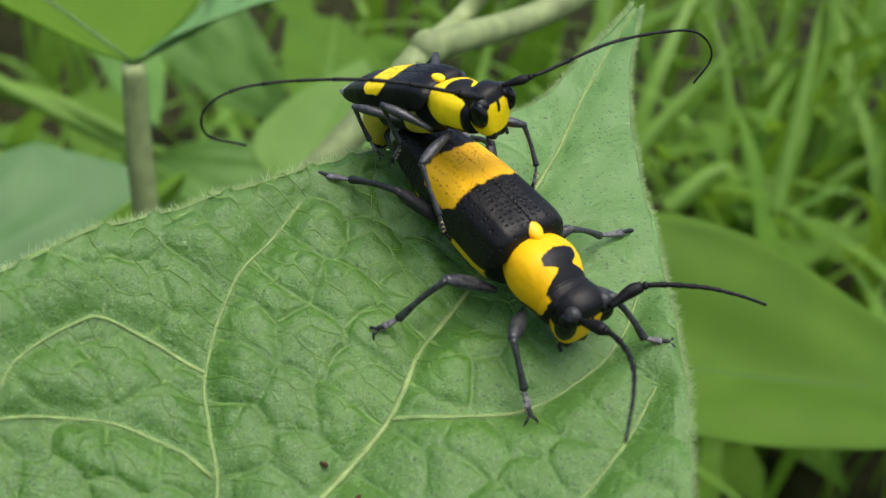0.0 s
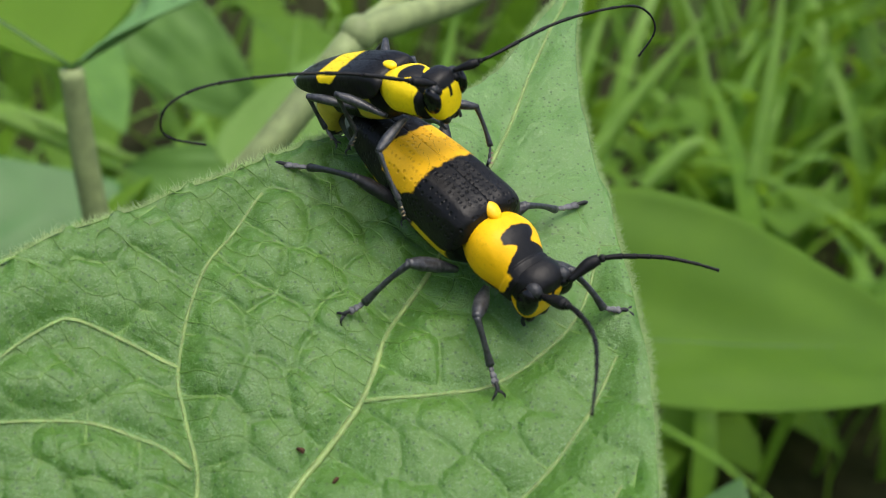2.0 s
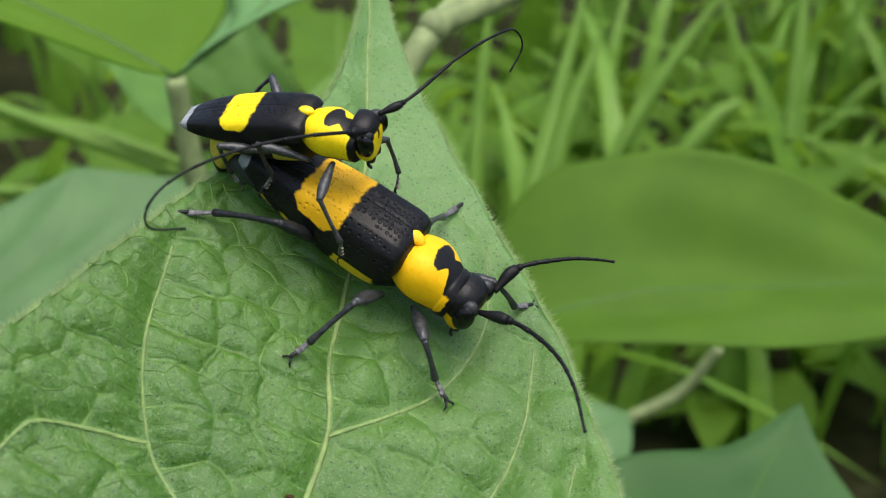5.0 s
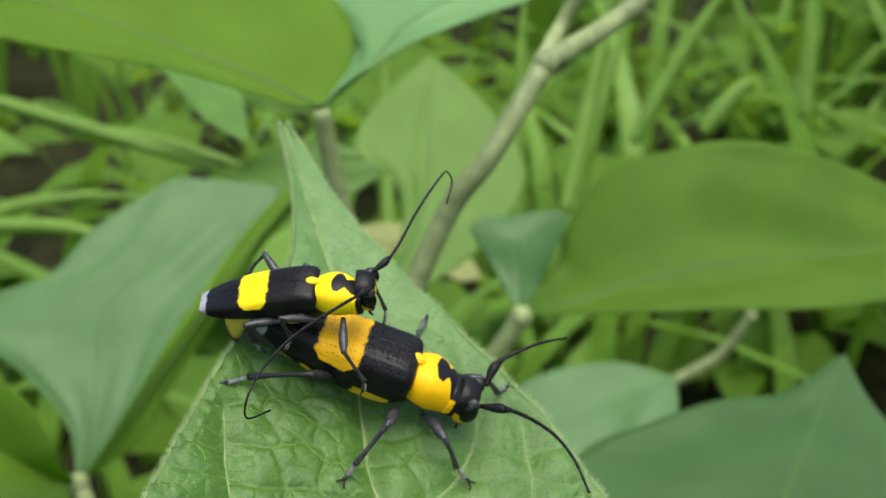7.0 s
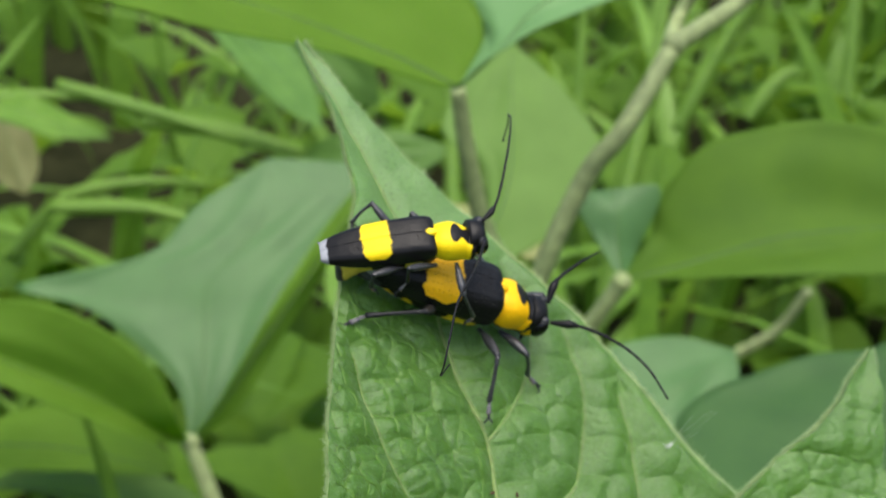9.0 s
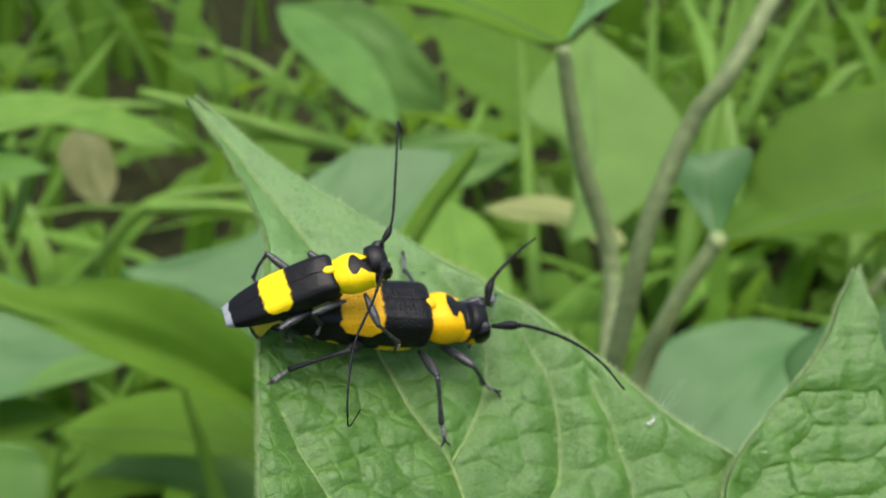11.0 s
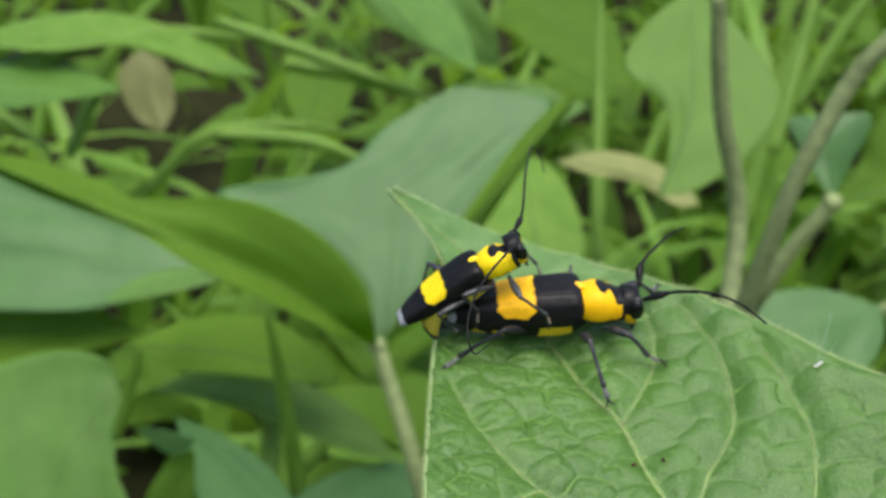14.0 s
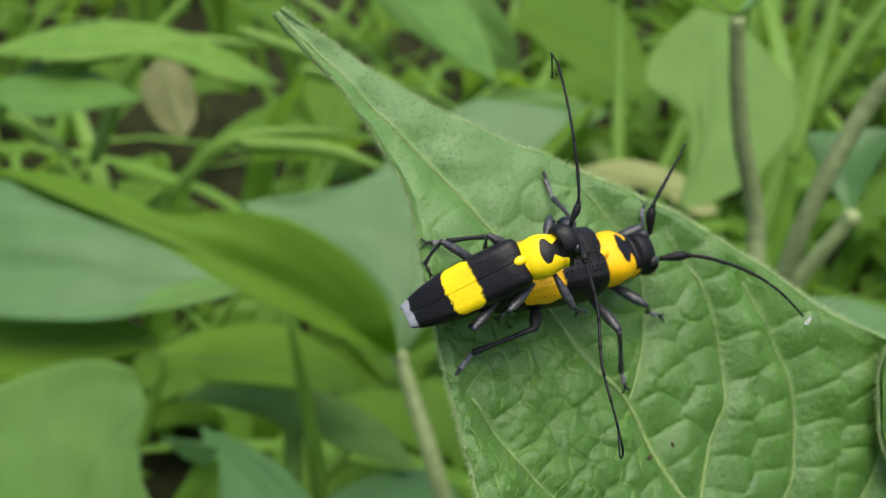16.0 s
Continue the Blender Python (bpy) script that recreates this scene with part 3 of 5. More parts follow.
    for base, w in spots:
        ang, ln = rng.uniform(0, 6.3), rng.uniform(0.2, 0.5)
        d = np.array([np.cos(ang), np.sin(ang), rng.uniform(0.02, 0.4)]) * ln
        e = np.array([-np.sin(ang), np.cos(ang), 0]) * rng.normal(0, 0.12)
        sd = np.array([-np.sin(ang), np.cos(ang), 0.0]) * w
        lift = np.array([0, 0, 0.03])
        m1, m2 = base + d * 0.5 + e + lift * 2, base + d + lift
        v = [down.verts.new(tuple(c)) for c in (base - sd, base + sd, m1 + sd, m1 - sd, m2)]
        down.faces.new((v[0], v[1], v[2], v[3])), down.faces.new((v[3], v[2], v[4]))
    tagged(part("down", down, M_HAIR, blade, "short pale hairs over the blade", smooth=False), kind="stuff")
    tagged(part("rim_hairs", bm, M_RIM, blade, "fine pale hairs along the rim", smooth=False), kind="stuff")
    return thing


LEAF = make_leaf()


def make_second_leaf():
    """The pointed neighbour leaf whose tip comes up beside the first one."""
    thing = empty("leaf")
    tagged(thing, "pointed green leaf, tip raised, beside the beetles' leaf", "leaf")
    rear = [(36, -36), (29, -30), (26.5, -23), (27.0, -17.5), (28.6, -14.3), (31.5, -11.4), (34.8, -8.4), (37.0, -6.6), (39.3, -4.1), (41.2, -1.0), (43.4, 2.2)]
    front = [(36, -36), (50, -33), (56, -26), (52, -18), (46.5, -13), (44.6, -10), (44.2, -7), (44.2, -4.7), (44.1, -1.4), (43.8, 2.4)]
    mid = [(36, -36), (36, -24), (37.3, -18.6), (38.6, -14.7), (39.9, -10.7), (41.0, -6.6), (42.2, -2.3), (43.6, 2.3)]
    sides = [[(36.2, -27), (32, -22), (29, -17)], [(37.5, -18), (34.5, -13.5), (32.5, -11)], [(36.6, -22), (42, -18), (46.5, -14)]]
    net, small = small_veins(rear, front, [mid] + sides, 3.1, 6), small_veins(rear, front, [mid] + sides, 1.45, 7)
    g = leaf_grid(rear, front, mid, 220, 160)
    x, y = g[..., 0], g[..., 1]

    def lie(px, py):
        return 3.4 + 0.30 * (px - 29) + 0.24 * (py + 15) + wavy(px + 50, py)

    far = line_gap(x, y, [spline(v, 30) for v in [mid] + sides])
    z = lie(x, y) + bulges(line_gap(x, y, net), line_gap(x, y, small), y) + 0.4 * (1 - np.exp(-((far / 1.2) ** 2))) - 0.3
    bm = loft_rings(bmesh.new(), np.dstack([x, y, z]), closed=False)
    bmesh.ops.remove_doubles(bm, verts=bm.verts[:], dist=0.002)
    bmesh.ops.recalc_face_normals(bm, faces=bm.faces[:])
    blade = part("blade", bm, M_LEAF, thing)
    mod = blade.modifiers.new("thickness", "SOLIDIFY")
    mod.thickness = 0.28 * MM
    for k, line in enumerate([mid] + sides):
        p = spline(line, 30)
        part("side_vein" if k else "midrib", tube(np.c_[p, lie(p[:, 0], p[:, 1]) - 0.42], [0.34, 0.12] if k == 0 else [0.2, 0.09], 8, 30), M_VEIN, blade)
    rng = np.random.default_rng(15)
    tagged(part("vein_net", net_strips(net, lambda px, py: lie(px, py) + bulges(0.0, 0.0, py) + 0.08, 0.085, rng), M_NET, blade, "fine net of pale veins"), kind="stuff")
    tagged(part("rim_hairs", rim_fuzz((rear, front), lie, (43.0, -18.0), rng, 3600), M_RIM, blade, "fine pale hairs along the rim", smooth=False), kind="stuff")
    return thing


LEAF_2 = make_second_leaf()


def make_silk():
    """A small white tuft on the leaf, with loose threads that rise from it."""
    thing = empty("silk_tuft")
    tagged(thing, "small white silk tuft with loose threads on the leaf", "silk")
    rng = np.random.default_rng(8)
    c = np.array([21.7, -9.5, 2.5])
    bm = bmesh.new()
    for _ in range(8):
        ball(tuple(c + rng.normal(0, (0.22, 0.15, 0.05))), (rng.uniform(0.07, 0.17), rng.uniform(0.06, 0.12), 0.07), bm, 8, 5)
    part("tuft", bm, M_WEB, thing)
    for dx, dy, dz in ((0.4, 0.9, 6.5), (1.2, 1.8, 5.2), (-0.6, 1.2, 4.4), (2.0, 1.0, 2.6), (-1.8, -0.4, 0.5), (1.7, -1.0, 0.4), (0.2, 2.2, 0.6)):
        e = np.array([dx, dy, dz])
        part("thread", tube([c, c + e * 0.5 + rng.normal(0, 0.15, 3), c + e], [0.007, 0.005, 0.003], 5, 8), M_WEB, thing)
    return thing


SILK = make_silk()


def make_debris(x, y, size, turn):
    """A crumb of dark frass on the leaf."""
    c = (x, y, float(leaf_z(x, y)) + 0.25)
    bm = ball(c, (size, size * 0.55, size * 0.45), u=10, v=6, turn=Matrix.Rotation(turn, 4, "Z"))
    for v in bm.verts:
        v.co += Vector(noise.noise_vector(v.co * 5)) * size * 0.35
    ob = part("crumb", bm, M_DEBRIS)
    return tagged(ob, "tiny dark brown crumb lying on the leaf", "crumb", "crumbs on the leaf")


CRUMBS = [make_debris(2.9, -16.6, 0.28, 0.4), make_debris(5.7, -16.2, 0.26, 1.9), make_debris(-8.5, -14.0, 0.16, 1.0)]


# ---- the beetles ----
def leg(parent, coxa, knee, ankle, foot, s, dark=False, up=(0, 0, 1)):
    """A thigh, and a shin that carries a foot of lobed joints with pads and a pair of claws."""
    c, k, a, f = (np.array(v, float) for v in (coxa, knee, ankle, foot))
    u = np.array(up, float)
    thigh = part("thigh", tube([c, c + (k - c) * 0.5 + u * 0.12 * s, k], [0.24 * s, 0.38 * s, 0.52 * s, 0.5 * s, 0.28 * s], 14, 16, squash=(1.0, 0.85)), M_LEGDARK if dark else M_LEG, parent)
    shin = part("shin", tube([k - (k - c) * 0.04, k + (a - k) * 0.5 + u * 0.10 * s, a], [0.25 * s, 0.19 * s, 0.20 * s, 0.29 * s], 12, 14), M_LEGDARK if dark else M_LEG, parent)
    d = f - a
    fwd = d / np.linalg.norm(d)
    side = np.cross(fwd, u)
    side /= np.linalg.norm(side) + 1e-9
    top = np.cross(side, fwd)
    for u0, u1, r in ((0.0, 0.30, 0.26), (0.26, 0.52, 0.33), (0.46, 0.72, 0.38)):
        p0, p1 = a + d * u0, a + d * u1
        bm = tube([p0, p0 + (p1 - p0) * 0.5, p1], [0.14 * s, r * 0.62 * s, r * 0.8 * s, r * 0.5 * s], 10, 8, squash=(1.0, 0.6))
        part("foot_joint", bm, M_FOOT, shin, "pale grey foot joint")
        part("pad", ball(tuple(p1 - top * 0.18 * s), (r * 0.5 * s, r * 0.5 * s, 0.09 * s), u=10, v=6), M_PAD, shin, "orange-brown pad")
    part("claw_joint", tube([a + d * 0.6, a + d * 0.85 + top * 0.12 * s, f], [0.12 * s, 0.14 * s, 0.17 * s], 8, 8), M_LEGDARK, shin)
    for sg in (-1, 1):
        part("claw", tube([f - fwd * 0.1, f + fwd * 0.25 * s + side * sg * 0.3 * s + top * 0.12 * s, f + fwd * 0.45 * s + side * sg * 0.45 * s - top * 0.22 * s], [0.1 * s, 0.09 * s, 0.03 * s], 6, 7), M_LEGDARK, shin)
    return thigh, shin


def antenna(parent, points, s):
    """A thick first joint, a small knot, then nine thin joints."""
    p = spline(points, 161)
    seg = np.r_[0, np.cumsum(np.linalg.norm(np.diff(p, axis=0), axis=1))]
    total = seg[-1]
    at = lambda u: np.array([np.interp(u * total, seg, p[:, i]) for i in range(3)])
    first = 2.3 * s / total
    rest = np.linspace(0, 1, 10) ** 0.85
    cuts = [0.0, first, first + 0.35 * s / total] + list(first + 0.35 * s / total + (1 - first - 0.35 * s / total) * rest[1:])
    root = None
    for i, (a, b) in enumerate(zip(cuts, cuts[1:])):
        pts = [at(a + (b - a) * v) for v in (0, 0.25, 0.5, 0.75, 1.0)]
        r = max(0.215 - 0.012 * i, 0.105) * s
        if i == 0:
            rad = [0.20 * s, 0.27 * s, 0.38 * s, 0.44 * s, 0.34 * s]
        elif i == 1:
            rad = [0.20 * s, 0.27 * s, 0.24 * s]
        else:
            rad = [r * 0.84, r * 0.88, r * 0.9, r * 0.95, r * 1.05]
        ob = part("antenna" if i == 0 else "joint", tube(pts, rad, 8, 9), M_ANTENNA, parent if i == 0 else root)
        root = root or ob
    return root


ACROSS = (0, 0.015, 0.03, 0.06, 0.12, 0.2, 0.26, 0.31, 0.36, 0.41, 0.46, 0.53, 0.58, 0.63, 0.68, 0.73, 0.79, 0.82, 0.84, 0.87, 0.9, 0.925, 0.945, 0.96, 0.975, 0.985, 0.992, 0.997, 1.0)


def make_beetle(s, colours, stretch, pit, slim=1.0, band=(-4.4, -8.1), nod=0.0, tail=((-11, 2.1, 2.1, 4.5), (-13.0, 1.6, 2.1, 4.0), (-14.3, 1.05, 2.2, 3.6), (-14.8, 0.3, 2.5, 3.2))):
    """s: size; stretch: length of the hind body against the rest; slim: its width; colours: neck shield, wing band."""
    thing = empty("longhorn_beetle")
    st = s * stretch
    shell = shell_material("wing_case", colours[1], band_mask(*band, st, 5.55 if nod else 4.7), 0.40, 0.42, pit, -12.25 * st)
    neck = shell_material("neck_shield", colours[0], pronotum_mask(s, 2.9, 0.5 if nod else 1.1), 0.42, 0.3, 0.02)
    head_m = shell_material("head_shell", colours[0], face_mask(s), 0.42, 0.3, 0.02)
    belly = shell_material("belly_shell", colours[2], belly_mask(st, nod > 0), 0.42, 0.3, 0.02, -11.0 * st, (0.06, 0.065, 0.065))
    xs = [0.45, 0.30, 0.0, -0.7, -2.0, -5.0, -8.0, -10.5, -12.2, -13.0, -13.08]
    hw = [w * slim for w in ((2.3, 2.85, 3.28, 3.46, 3.5, 3.5, 3.3, 2.75, 2.1, 1.65, 1.55) if nod else (2.3, 2.85, 3.28, 3.46, 3.45, 3.3, 3.0, 2.5, 1.9, 1.55, 1.45))]
    zt = [5.6, 6.15, 6.6, 6.85, 6.82, 6.65, 6.25, 5.65, 5.0, 4.65, 4.55]
    zb = [5.0, 4.7, 4.35, 4.1, 4.0, 3.9, 3.8, 3.7, 3.7, 3.8, 4.0]
    pw = slim**0.5 if not nod else 0.96
    if nod:
        zt = [5.6, 5.98, 6.3, 6.6, 6.82, 6.75, 6.45, 6.05, 5.6, 5.35, 5.25]
        zb = [5.55, 5.25, 4.95, 4.75, 4.7, 4.65, 4.7, 4.75, 4.8, 4.95, 5.15]
    key = spline(np.c_[xs, hw, zt, zb], 64)
    for sg in (1, -1):
        rings = []
        for x, w, t, b in key:
            prof = []
            for u in ACROSS:
                yy = 0.008 + (w - 0.008) * u
                zz = b + (t - b) * (1 - u ** (8 if nod else 5.5)) ** 0.5 - 0.12 * (t - b) * u * u
                seam = 0.025 * np.exp(-((yy / 0.08) ** 2)) - (0.015 if nod else 0.05) * np.exp(-(((u - 0.86) / 0.05) ** 2)) - (0.012 if nod else 0.045) * (np.exp(-(((u - 0.36) / 0.06) ** 2)) + np.exp(-(((u - 0.63) / 0.06) ** 2)))
                prof.append((x * st if x < 0 else x * s, sg * yy * s, (zz - seam) * s))
            rings.append(prof)
        bm = loft_rings(bmesh.new(), rings, closed=False)
        bmesh.ops.recalc_face_normals(bm, faces=bm.faces[:])
        if sum(f.normal.z for f in bm.faces) < 0:
            bmesh.ops.reverse_faces(bm, faces=bm.faces[:])
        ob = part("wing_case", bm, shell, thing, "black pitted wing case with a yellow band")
        mod = ob.modifiers.new("thickness", "SOLIDIFY")
        mod.thickness, mod.offset = 0.14 * MM, -1.0
    part("abdomen", body_loft([(0.6, 1.9 * slim, 2.0, 5.2), (-1.0, 2.85 * slim, 1.3, 5.6), (-4, 2.95 * slim, 1.15, 5.6), (-8, 2.6 * slim, 1.5, 5.1)] + [(x, w * slim, b, t) for x, w, b, t in tail], st), belly, thing, "black belly with dull yellow blotches")
    neck_ob = part("pronotum", body_loft([(x, w * pw, b, t) for x, w, b, t in ((-0.35, 1.75, 3.4, 5.7), (-0.05, 1.95, 3.2, 5.95), (0.3, 2.05, 3.0, 6.12), (0.75, 2.25, 2.8, 6.35), (1.6, 2.46, 2.6, 6.58), (2.4, 2.4, 2.6, 6.52), (3.1, 2.15, 2.65, 6.28), (3.6, 1.95, 2.7, 6.05), (3.8, 1.9, 2.75, 5.95), (4.0, 1.97, 2.75, 6.0), (4.7, 1.9, 2.9, 5.8))], s, 32, 2.6), neck, thing, "yellow neck shield with a hooked black mark")
    part("scutellum", ball((-0.05 * s, 0, 6.3 * s), (0.75 * s, 0.5 * s, 0.34 * s), turn=Matrix.Rotation(radians(14), 4, "Y")) if nod else ball((0.05 * s, 0, 6.36 * s), (0.78 * s, 0.54 * s, 0.36 * s), turn=Matrix.Rotation(radians(14), 4, "Y")), plain("knob_yellow", colours[0], 0.45, 0.4, 0.12, 0.6, 0.02), thing, "small yellow knob")
    head = part("head", body_loft([(x, w * pw, b, t) for x, w, b, t in ((4.3, 1.7, 3.0, 5.8), (4.9, 1.85, 2.5, 5.95), (5.6, 1.85, 2.1, 5.95), (6.15, 1.72, 2.0, 5.75), (6.5, 1.4, 2.05, 5.3), (6.7, 0.95, 2.3, 4.8), (6.75, 0.2, 3.2, 4.2))], s, 32), head_m, thing, "black head with a yellow face")
    for sg in (1, -1):
        tilt = Matrix.Rotation(radians(-12), 4, "Y")
        eye = ball((6.03 * s, sg * 1.58 * pw * s, 4.42 * s), (0.9 * s, 0.6 * s, 1.15 * s), turn=tilt)
        part("eye", eye, M_EYE, head, "glossy black eye")
        part("eye_lobe", ball((5.88 * s, sg * 1.28 * pw * s, 5.25 * s), (0.68 * s, 0.50 * s, 0.56 * s)), plain("eye_grey", (0.017, 0.018, 0.0205), 0.5, 0.5, 0.4, 0.15, 0.02), head, "matt grey upper lobe of the eye")
        part("antenna_socket", ball((6.3 * s, sg * 1.15 * pw * s, 5.1 * s), (0.42 * s, 0.42 * s, 0.40 * s)), M_BLACK, head)
        part("mandible", tube([(6.2 * s, sg * 0.6 * s, 2.6 * s), (6.45 * s, sg * 0.55 * s, 2.15 * s), (6.4 * s, sg * 0.15 * s, 1.85 * s)], [0.42 * s, 0.38 * s, 0.15 * s], 10), M_MOUTH, head)
        part("palp", tube([(6.1 * s, sg * 0.75 * s, 2.5 * s), (6.3 * s, sg * 1.0 * s, 1.9 * s), (6.6 * s, sg * 0.9 * s, 1.5 * s)], [0.14 * s, 0.16 * s, 0.12 * s], 8), M_LEGDARK, head)
    part("muzzle", ball((6.1 * s, 0, 2.3 * s), (0.62 * s, 1.05 * pw * s, 0.6 * s)), M_MOUTH, head, "brown-black mouth shield")
    for ob in (neck_ob, head):
        ob.matrix_local = pose(0, 0, 5.2 * s * MM) @ pose(0, 0, 0, -8, nod or 5, -0.8 * nod) @ Matrix.Diagonal((1.12 if nod else 1.0, 1.0, 1.0, 1.0)) @ pose(0.01 * nod * MM, 0, -5.2 * s * MM)
    head.matrix_local = head.matrix_local @ pose(4.4 * s * MM, 0, 4.6 * s * MM, 0, 20 if nod else 10, 0) @ Matrix.Diagonal((0.98, 1.14, 1.12, 1.0) if nod else (0.84, 1.0, 1.0, 1.0)) @ pose(-4.4 * s * MM, 0, -4.6 * s * MM)
    # stiff dark hairs on the back
    rng = np.random.default_rng(3)
    bm = bmesh.new()
    for _ in range(240):
        u = rng.random()
        x, y = -0.3 - 9.5 * u, rng.uniform(-2.2, 2.2) * slim
        z = float(np.interp(-x, [0, 2, 5, 8, 10.5], [6.3, 6.95, 6.95, 6.7, 6.2] if nod else [6.3, 6.85, 6.65, 6.25, 5.65])) - 0.06 * y * y
        if -8.6 < x < -4.1 and rng.random() < 0.8:
            continue
        b = np.array([x * st, y * s, z * s])
        e = b + s * np.array([rng.normal(-0.15, 0.15), rng.normal(0, 0.15), rng.uniform(0.35, 0.7)])
        w = 0.012
        v = [bm.verts.new(tuple(q)) for q in (b + (w, 0, 0), b - (w, 0, 0), b + (0, w, 0), e)]
        bm.faces.new((v[0], v[1], v[3])), bm.faces.new((v[1], v[2], v[3])), bm.faces.new((v[2], v[0], v[3]))
    tagged(part("hairs", bm, M_ANTENNA, thing, "fine upright black hairs", smooth=False), kind="stuff")
    sockets = [tuple(head.matrix_local @ (Vector((6.4 * s, sg * 1.2 * pw * s, 5.15 * s)) * MM) / MM) for sg in (1, -1)]
    return thing, sockets


def placed(seat, *points):
    """Places given over the leaf, in the space of the beetle that has this seat."""
    m = seat.inverted()
    return [tuple((m @ (Vector(p) * MM)) / MM) for p in points]


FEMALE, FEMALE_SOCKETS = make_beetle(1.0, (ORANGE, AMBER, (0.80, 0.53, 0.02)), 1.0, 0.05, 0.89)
tagged(FEMALE, "large black longhorn beetle with orange-yellow bands on the leaf", "beetle")
FEMALE_SEAT = pose(0, 0, -0.55 * MM, -5, 1, -2)
leg(FEMALE, *placed(FEMALE_SEAT, (-5.2, -1.6, 2.2), (-7.8, -4.0, 4.9), (-12.2, -4.2, 2.0), (-14.2, -5.6, 1.6)), 1.0, True)
MID_THIGH, MID_SHIN = leg(FEMALE, *placed(FEMALE_SEAT, (0.2, -2.0, 1.7), (-0.6, -5.6, 4.5), (-1.8, -7.9, 1.0), (-2.3, -9.2, 0.2)), 1.0)
leg(FEMALE, *placed(FEMALE_SEAT, (2.5, -1.5, 1.7), (4.5, -4.4, 3.3), (6.4, -4.6, 0.5), (7.9, -5.3, 0.0)), 1.0)
leg(FEMALE, *placed(FEMALE_SEAT, (-5.2, 1.8, 2.2), (-8.4, 4.4, 4.0), (-11.0, 5.2, 1.6), (-12.6, 5.6, 0.9)), 1.0, True)
leg(FEMALE, *placed(FEMALE_SEAT, (-1.0, 1.9, 1.9), (0.1, 4.2, 3.5), (0.4, 6.9, 1.3), (0.9, 9.7, 0.4)), 1.0)
leg(FEMALE, *placed(FEMALE_SEAT, (2.6, 1.6, 1.9), (6.2, 2.2, 4.3), (8.3, 3.3, 1.7), (9.3, 4.6, 1.3)), 1.0)
F_ANT_L = antenna(FEMALE, [FEMALE_SOCKETS[0]] + placed(FEMALE_SEAT, (7.0, 3.4, 5.4), (9.3, 5.7, 6.1), (11.0, 7.1, 6.15), (12.4, 8.2, 5.9)), 1.0)
F_ANT_R = antenna(FEMALE, [FEMALE_SOCKETS[1]] + placed(FEMALE_SEAT, (9.2, -1.7, 6.0), (12.1, -4.0, 7.6), (14.2, -6.6, 8.4), (16.0, -9.3, 8.2)), 1.0)

SM = 0.72
MALE_TAIL = ((-9.5, 2.5, 0.6, 4.6), (-10.6, 2.2, -0.7, 3.6), (-11.4, 1.7, -1.5, 2.0), (-11.7, 0.9, -1.8, 0.6), (-11.8, 0.3, -1.6, -0.4))
MALE, MALE_SOCKETS = make_beetle(SM, (YELLOW, YELLOW, (0.68, 0.54, 0.07)), 1.04, 0.02, 0.82, (-4.9, -8.2), 11.0, MALE_TAIL)
tagged(MALE, "smaller black longhorn beetle with lemon-yellow bands on the larger one", "beetle")
MALE_SEAT = pose(-10.4 * MM, 0.7 * MM, 10.5 * MM, 0, -33, 8.5) @ pose(0, 0, -6.85 * SM * MM)
leg(MALE, *placed(MALE_SEAT, (-8.4, -0.9, 8.0), (-11.6, -2.6, 8.5), (-10.1, -2.0, 5.9), (-10.3, -2.4, 4.3)), SM)
leg(MALE, *placed(MALE_SEAT, (-11.0, -1.2, 6.8), (-14.0, -3.0, 6.6), (-12.8, -2.4, 4.2), (-11.9, -2.2, 3.4)), SM)
leg(MALE, *placed(MALE_SEAT, (-6.9, -0.7, 8.9), (-6.0, -3.7, 8.6), (-3.6, -3.9, 6.4), (-3.3, -3.6, 4.6)), SM)
leg(MALE, *placed(MALE_SEAT, (-8.4, 1.6, 8.0), (-11.2, 3.6, 8.4), (-10.2, 3.2, 5.8), (-9.8, 2.4, 4.3)), SM)
leg(MALE, *placed(MALE_SEAT, (-11.0, 1.2, 6.8), (-14.6, 4.2, 7.2), (-15.2, 3.2, 4.8), (-14.4, 2.4, 3.6)), SM)
leg(MALE, *placed(MALE_SEAT, (-6.9, 1.5, 8.9), (-5.2, 4.0, 8.4), (-3.6, 3.9, 6.2), (-3.1, 3.5, 4.6)), SM)
M_ANT_L = antenna(MALE, [MALE_SOCKETS[0]] + placed(MALE_SEAT, (-5.0, 4.1, 12.8), (-4.1, 9.1, 13.6), (-3.0, 14.0, 13.1), (-2.4, 16.0, 12.0), (-1.6, 16.2, 10.8), (-1.4, 14.8, 9.5)), SM)
M_ANT_R = antenna(MALE, [MALE_SOCKETS[1]] + placed(MALE_SEAT, (-8.2, -4.4, 13.9), (-10.4, -8.5, 14.4), (-11.6, -12.4, 14.8), (-11.8, -14.6, 14.2), (-11.3, -14.9, 12.8), (-10.0, -13.2, 12.1)), SM)


